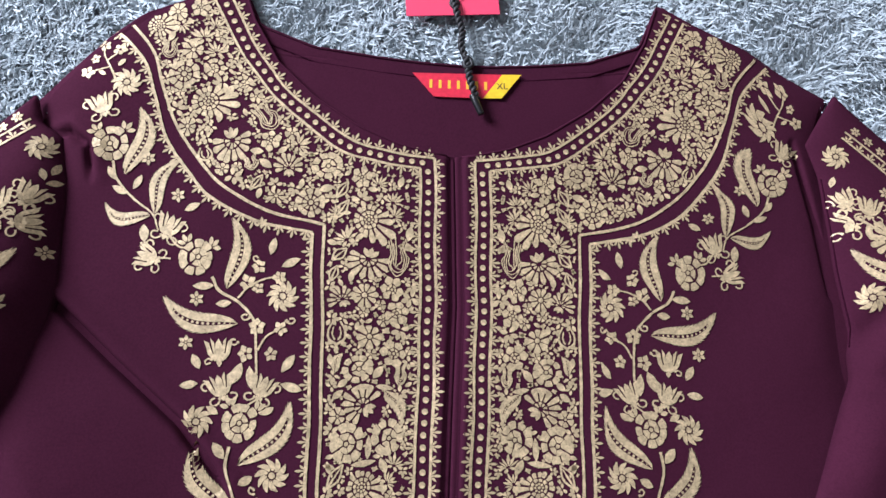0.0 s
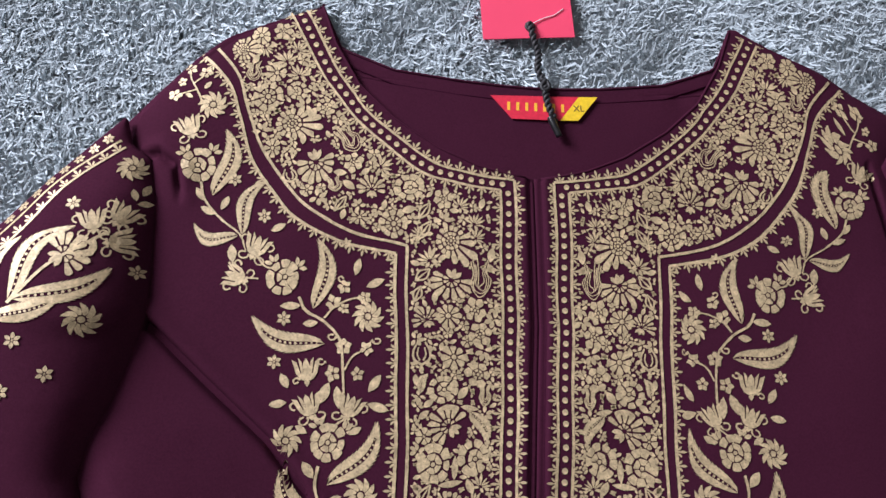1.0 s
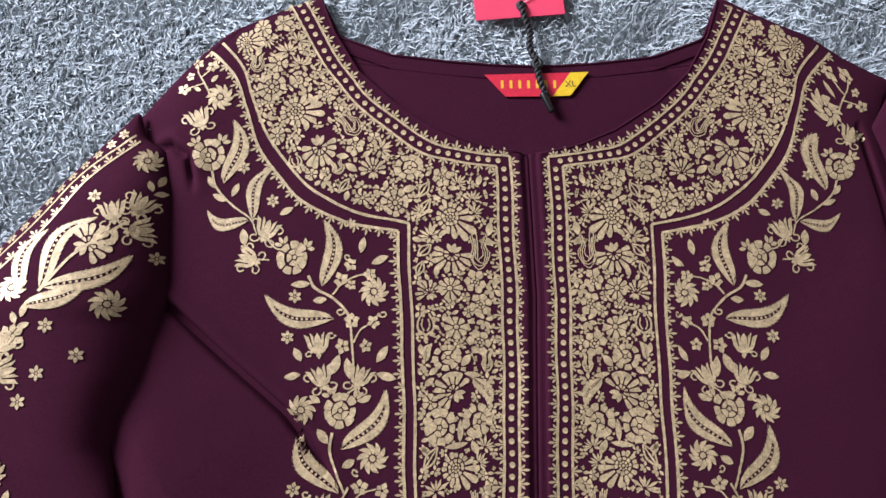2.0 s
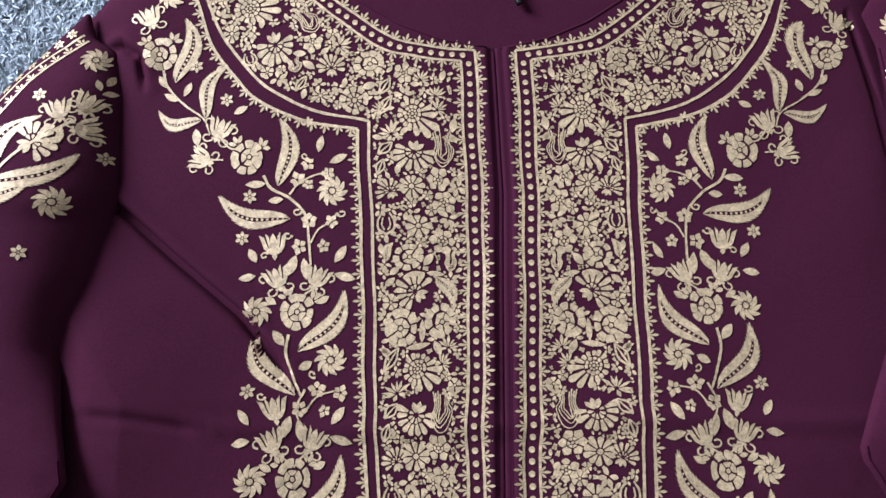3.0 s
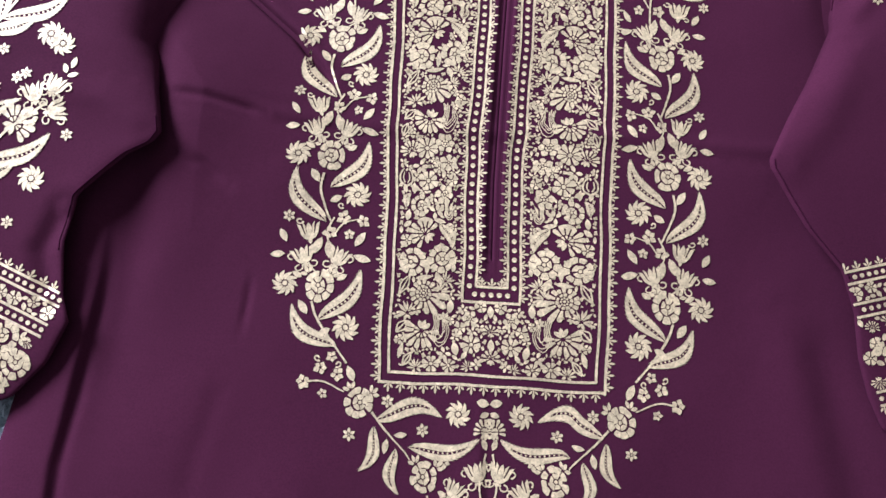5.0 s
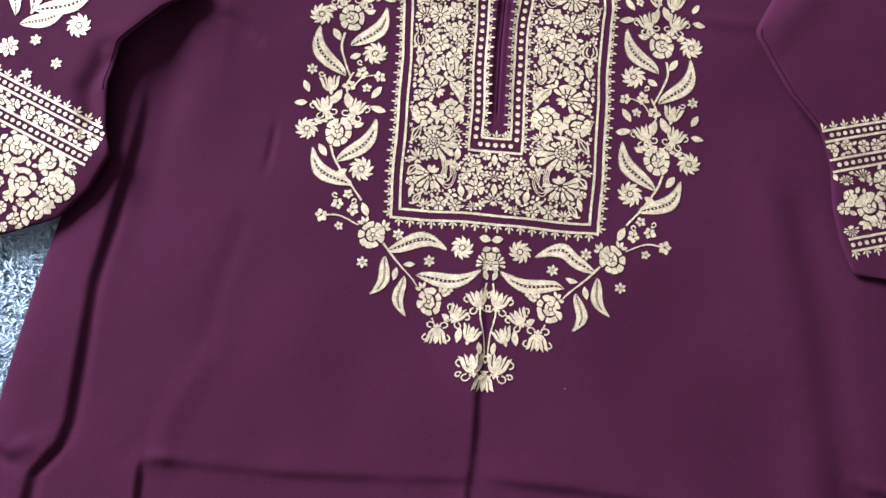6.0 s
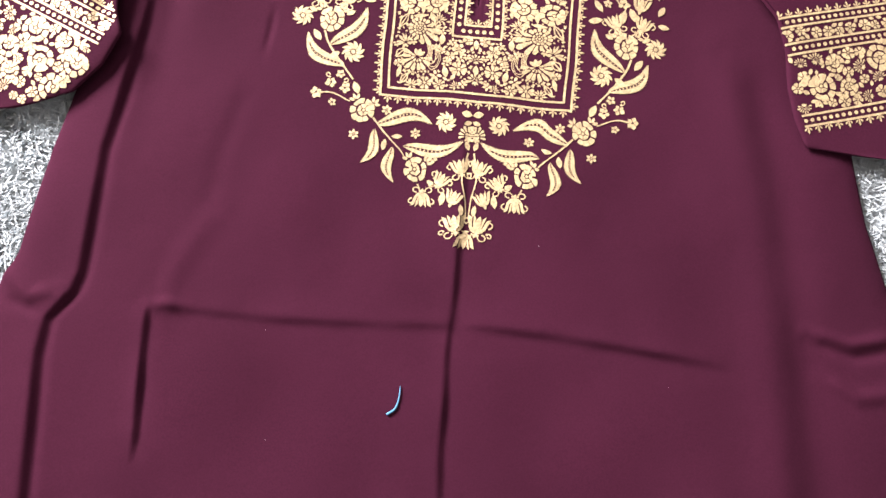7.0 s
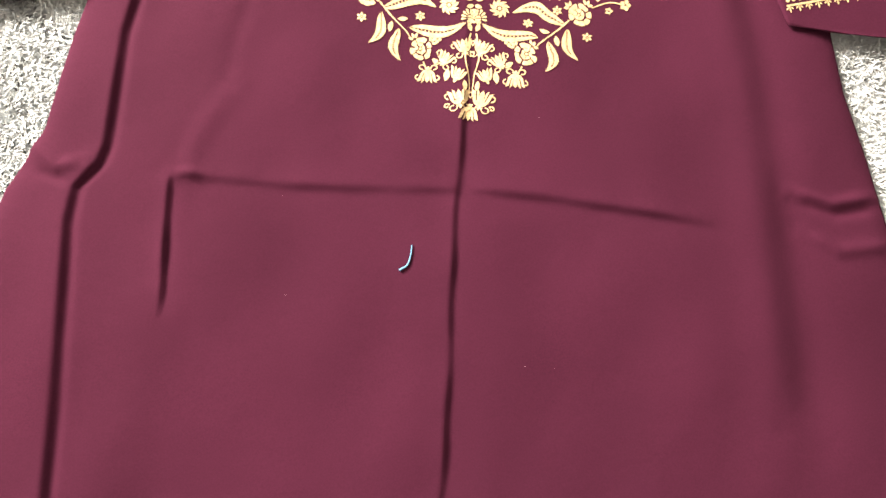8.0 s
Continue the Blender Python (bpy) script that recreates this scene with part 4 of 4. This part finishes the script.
# ---------- seams and edges of the tunic ----------
def tube(name, pts, r, mat, parent=None, seg=6, r1=None, close=True):
    """A round cord along points given in plan units."""
    p = np.array(pts, float)
    d = np.gradient(p, axis=0)
    d /= np.maximum(np.linalg.norm(d, axis=1, keepdims=True), 1e-9)
    up = np.array([0, 0, 1.0])
    s = np.cross(d, up)
    s /= np.maximum(np.linalg.norm(s, axis=1, keepdims=True), 1e-6)
    v = np.cross(s, d)
    rr = np.linspace(r, r if r1 is None else r1, len(p))
    ang = np.linspace(0, 2 * np.pi, seg, endpoint=False)
    verts = (p[:, None] + rr[:, None, None] * (np.cos(ang)[None, :, None] * s[:, None] + np.sin(ang)[None, :, None] * v[:, None])).reshape(-1, 3) * U
    faces = [(i * seg + k, i * seg + (k + 1) % seg, (i + 1) * seg + (k + 1) % seg, (i + 1) * seg + k) for i in range(len(p) - 1) for k in range(seg)]
    faces += [tuple(range(seg))[::-1], tuple(range((len(p) - 1) * seg, len(p) * seg))]
    return mesh_ob(name, verts, faces, mat, parent)


def on_cloth(pts, zf, lift, step=2.0):
    q = spline(pts, step)
    return np.column_stack([q, zf(q[:, 0], q[:, 1]) + lift])


ny = np.linspace(150, 43.2, 70)
for s in (-1, 1):
    tube("neck_piping", np.column_stack([s * NECK(ny), ny, front_z(s * NECK(ny), ny) - 0.2]), 0.85, CLOTH, front)
bx = np.linspace(-126, 126, 90)
nape_y = np.interp(np.abs(bx), [3, 20, 45, 82, 114, 127], [102, 102.5, 104.5, 109, 121, 150])
tube("neck_piping", np.column_stack([bx, nape_y, back_z(bx, nape_y)]), 0.9, CLOTH, back)
fy = nape_y - 9
keep = np.abs(bx) < 112
tube("facing_seam", np.column_stack([bx, fy, back_z(bx, fy) + 0.1])[keep], 0.55, SEAM, back)
for x0 in (-2.6, 4.3):
    ys = np.linspace(42, -248, 120)
    tube("placket_seam", np.column_stack([x0 + DRIFT(ys), ys, front_z(x0 + DRIFT(ys), ys) - 0.1]), 0.35, SEAM, front)
for zf, inner, par, off, ya, yb in ((lz, LS_IN, sleeve_l, -3.0, -176, -262), (rz, RS_IN, sleeve_r, 3.0, -178, -252), (rz, RS_IN, sleeve_r, 1.2, 40, -60)):
    ys = np.linspace(ya, yb, 60)
    xs = inner(ys) + off
    tube("sleeve_seam", np.column_stack([xs, ys, zf(xs, ys) - 0.05]), 0.5, SEAM, par)

# ---------- woven neck label ----------
label = tagged(new("neck_label"), "red and yellow woven label sewn inside the neck", "label")


def flat(name, pts, z, thick, mat, parent):
    v = [(x * U, y * U, (z + dz) * U) for dz in (0, thick) for x, y in pts]
    n = len(pts)
    f = [tuple(range(n))[::-1], tuple(range(n, 2 * n))] + [(i, (i + 1) % n, n + (i + 1) % n, n + i) for i in range(n)]
    return mesh_ob(name, v, f, mat, parent, False)


LZ = 10.3
flat("red_band", [(-24.5, 95.5), (-12, 81), (17, 81.4), (28.5, 97.4)], LZ, 0.6, RED, label)
flat("yellow_band", [(28.5, 97.4), (17, 81.4), (28, 82), (40, 98)], LZ, 0.6, YELLOW, label)
for k in range(7):
    x = -15.5 + k * 5.4
    flat("letter_bar", [(x + 0.8, 86.4 + 0.05 * k), (x + 2.5, 86.4 + 0.05 * k), (x + 2.5, 91.7 + 0.05 * k), (x + 0.8, 91.7 + 0.05 * k)], LZ + 0.6, 0.12, LETTER, label)
txt = bpy.data.curves.new("size_mark", "FONT")
txt.body, txt.size, txt.extrude, txt.align_x, txt.align_y = "XL", 5.6 * U, 0.05 * U, "CENTER", "CENTER"
tob = new("size_source", txt)
dg = bpy.context.evaluated_depsgraph_get()
tme = bpy.data.meshes.new_from_object(tob.evaluated_get(dg))
bpy.data.objects.remove(tob)
tme.materials.clear()
tme.materials.append(INK)
mark = new("size_mark", tme)
mark.parent = label
mark.matrix_basis = pose(28.3 * U, 89.6 * U, (LZ + 0.7) * U, 0, 0, 3)

# ---------- hang tag on its cord ----------
hang = tagged(new("hang_tag"), "pink card tag on a twisted black cord", "tag")
card = flat("card", [(-29, 133.5), (-3, 136), (27.8, 138.9), (20, 235), (-36, 231)], 9.0, 0.7, CARD, hang)
tube("eyelet", [(2.6 * math.cos(a), 144 + 2.6 * math.sin(a), 10.0) for a in np.linspace(0, 2 * np.pi, 20)], 0.9, CORD, hang)
line = spline([(-1, 147, 9.6), (0, 143, 11), (2.5, 132, 11.5), (4.5, 124, 11.5), (4.0, 114, 12), (7.5, 104, 12.8), (8.0, 98, 12.8), (9.5, 90, 13), (13, 80, 13.4)], 1.0)
for ph in (0, np.pi):
    tt = np.arange(len(line)) / 7.5 * 2 * np.pi + ph
    tube("cord_strand", line + np.column_stack([1.25 * np.cos(tt), 0 * tt, 1.0 * np.sin(tt)]), 1.25, CORD, hang)
tube("cord_knot", spline([(5.5, 107, 13.0), (9, 105, 13.6), (10, 101, 13.8), (7, 99, 13.8), (5.4, 102, 13.6), (8, 106, 13.8)], 0.8), 1.3, CORD, hang)
tube("cord_seal", spline([(10.5, 82, 13.4), (12.4, 77, 13.6), (15.5, 70, 13.4)], 1.0), 2.3, PLASTIC, hang, 10, 1.9)
tube("pull_thread", spline([(1.5, 146, 10.6), (8, 150, 10.4), (15, 153, 10.2), (21, 158, 10.2)], 1.0), 0.3, LINT, hang, 5)

# ---------- loose thread and lint on the cloth ----------
th = on_cloth([(-34.4, -529), (-34.6, -536), (-36.5, -543), (-41.5, -547)], front_z, 0.9, 1.0)
tagged(tube("loose_thread", th, 0.32, BLUE, None, 6, 0.8), "curved pale blue thread end lying on the tunic", "thread")
rl = random.Random(3)
lv, lf = [], []
for k in range(6):
    x, y = rl.uniform(-230, 210), rl.uniform(-620, -400)
    a, n = rl.uniform(0, 6.28), rl.uniform(0.25, 0.5)
    z = float(front_z(x, y)) + 0.55
    dx, dy = math.cos(a) * n, math.sin(a) * n
    i = len(lv)
    lv += [((x - dx) * U, (y - dy) * U, z * U), ((x - dy * 0.3) * U, (y + dx * 0.3) * U, (z + 0.3) * U), ((x + dx) * U, (y + dy) * U, z * U), ((x + dy * 0.3) * U, (y - dx * 0.3) * U, (z + 0.3) * U)]
    lf.append((i, i + 3, i + 2, i + 1))
tagged(mesh_ob("lint", lv, lf, LINT), "tiny white specks of lint on the tunic", "lint", kind="stuff")

# ---------- rug ----------
rug = tagged(new("rug"), "blue-grey shaggy pile rug under the tunic", "rug")
bm = bmesh.new()
box_bm(bm, -0.75, -1.0, FLOOR, 0.75, 0.6, FLOOR + 0.008)
bm_ob("backing", bm, BACKING, rug)
rg = np.random.RandomState(4)


def pile(name, n, box_xy, keep, length, width, base, parent):
    """Many tapered, bent tufts of yarn in one mesh."""
    x, y = rg.uniform(box_xy[0], box_xy[1], n), rg.uniform(box_xy[2], box_xy[3], n)
    k = keep(x, y)
    x, y = x[k], y[k]
    n = len(x)
    lean = 1.2 * np.sin(x / 23 + 1.7 * np.sin(y / 31)) + 1.1 * np.sin(y / 19 + 1.4 * np.sin(x / 27)) + rg.uniform(-1.9, 1.9, n)
    tilt = np.clip(rg.normal(0.98, 0.2, n), 0.3, 1.4)
    L, W = length * rg.uniform(0.65, 1.25, n), width * rg.uniform(0.7, 1.25, n)
    dx, dy = np.cos(lean), np.sin(lean)
    p0 = np.column_stack([x, y, np.full(n, base) + rg.uniform(-0.6, 0.6, n)])
    p1 = p0 + np.column_stack([dx * np.sin(tilt * 0.55) * L * 0.55, dy * np.sin(tilt * 0.55) * L * 0.55, np.cos(tilt * 0.55) * L * 0.55])
    bend = rg.uniform(-1.1, 1.1, n)
    ex, ey = np.cos(lean + bend), np.sin(lean + bend)
    p2 = p1 + np.column_stack([ex * np.sin(tilt * 1.25) * L * 0.5, ey * np.sin(tilt * 1.25) * L * 0.5, np.cos(tilt * 1.25) * L * 0.5])
    sx = np.column_stack([-dy, dx, np.zeros(n)])
    sz = np.column_stack([dx * 0.3, dy * 0.3, np.full(n, 0.9)])
    ring = lambda p, w: [p + sx * w[:, None], p + sz * w[:, None] * 0.8, p - sx * w[:, None]]
    verts = np.stack(ring(p0, W * 0.45) + ring(p1, W * 0.55) + ring(p2, W * 0.22), 1).reshape(-1, 3) * U
    pat = np.array([(0, 3, 4, 1), (1, 4, 5, 2), (3, 6, 7, 4), (4, 7, 8, 5)])
    faces = (np.arange(n)[:, None, None] * 9 + pat[None]).reshape(-1, 4)
    me = bpy.data.meshes.new(name)
    me.vertices.add(len(verts))
    me.vertices.foreach_set("co", verts.ravel())
    me.loops.add(faces.size)
    me.loops.foreach_set("vertex_index", faces.ravel().astype(np.int32))
    me.polygons.add(len(faces))
    me.polygons.foreach_set("loop_start", np.arange(0, faces.size, 4, dtype=np.int32))
    me.polygons.foreach_set("use_smooth", np.ones(len(faces), bool))
    me.update(calc_edges=True)
    me.validate()
    me.materials.append(PILE)
    ob = new(name, me)
    ob.parent = parent
    return tagged(ob, kind="stuff")


def beside(x, y):
    """Where the rug is not hidden under the tunic."""
    body = (x > LEFT(y) + 14) & (x < RIGHT(y) - 14) & (y < np.interp(np.abs(x), [0, 60, 110, 127, 200, 232], [90, 92, 108, 132, 92, 50]))
    arm_l = (x < LS_IN(y) - 14) & (x > LS_OUT(y) + 14) & (y < 40) & (y > -335)
    arm_r = (x > RS_IN(y) + 14) & (x < RS_OUT(y) - 14) & (y < 60) & (y > -330)
    return ~(body | arm_l | arm_r)


AREA = (-365, 350, -600, 200)
pile("pile", 400000, AREA, beside, 11.5, 1.3, -4.0, rug)
outside = lambda x, y: (x < AREA[0]) | (x > AREA[1]) | (y < AREA[2]) | (y > AREA[3])
pile("pile", 60000, (-828, 828, -1105, 660), outside, 13, 5.0, -4.0, rug)
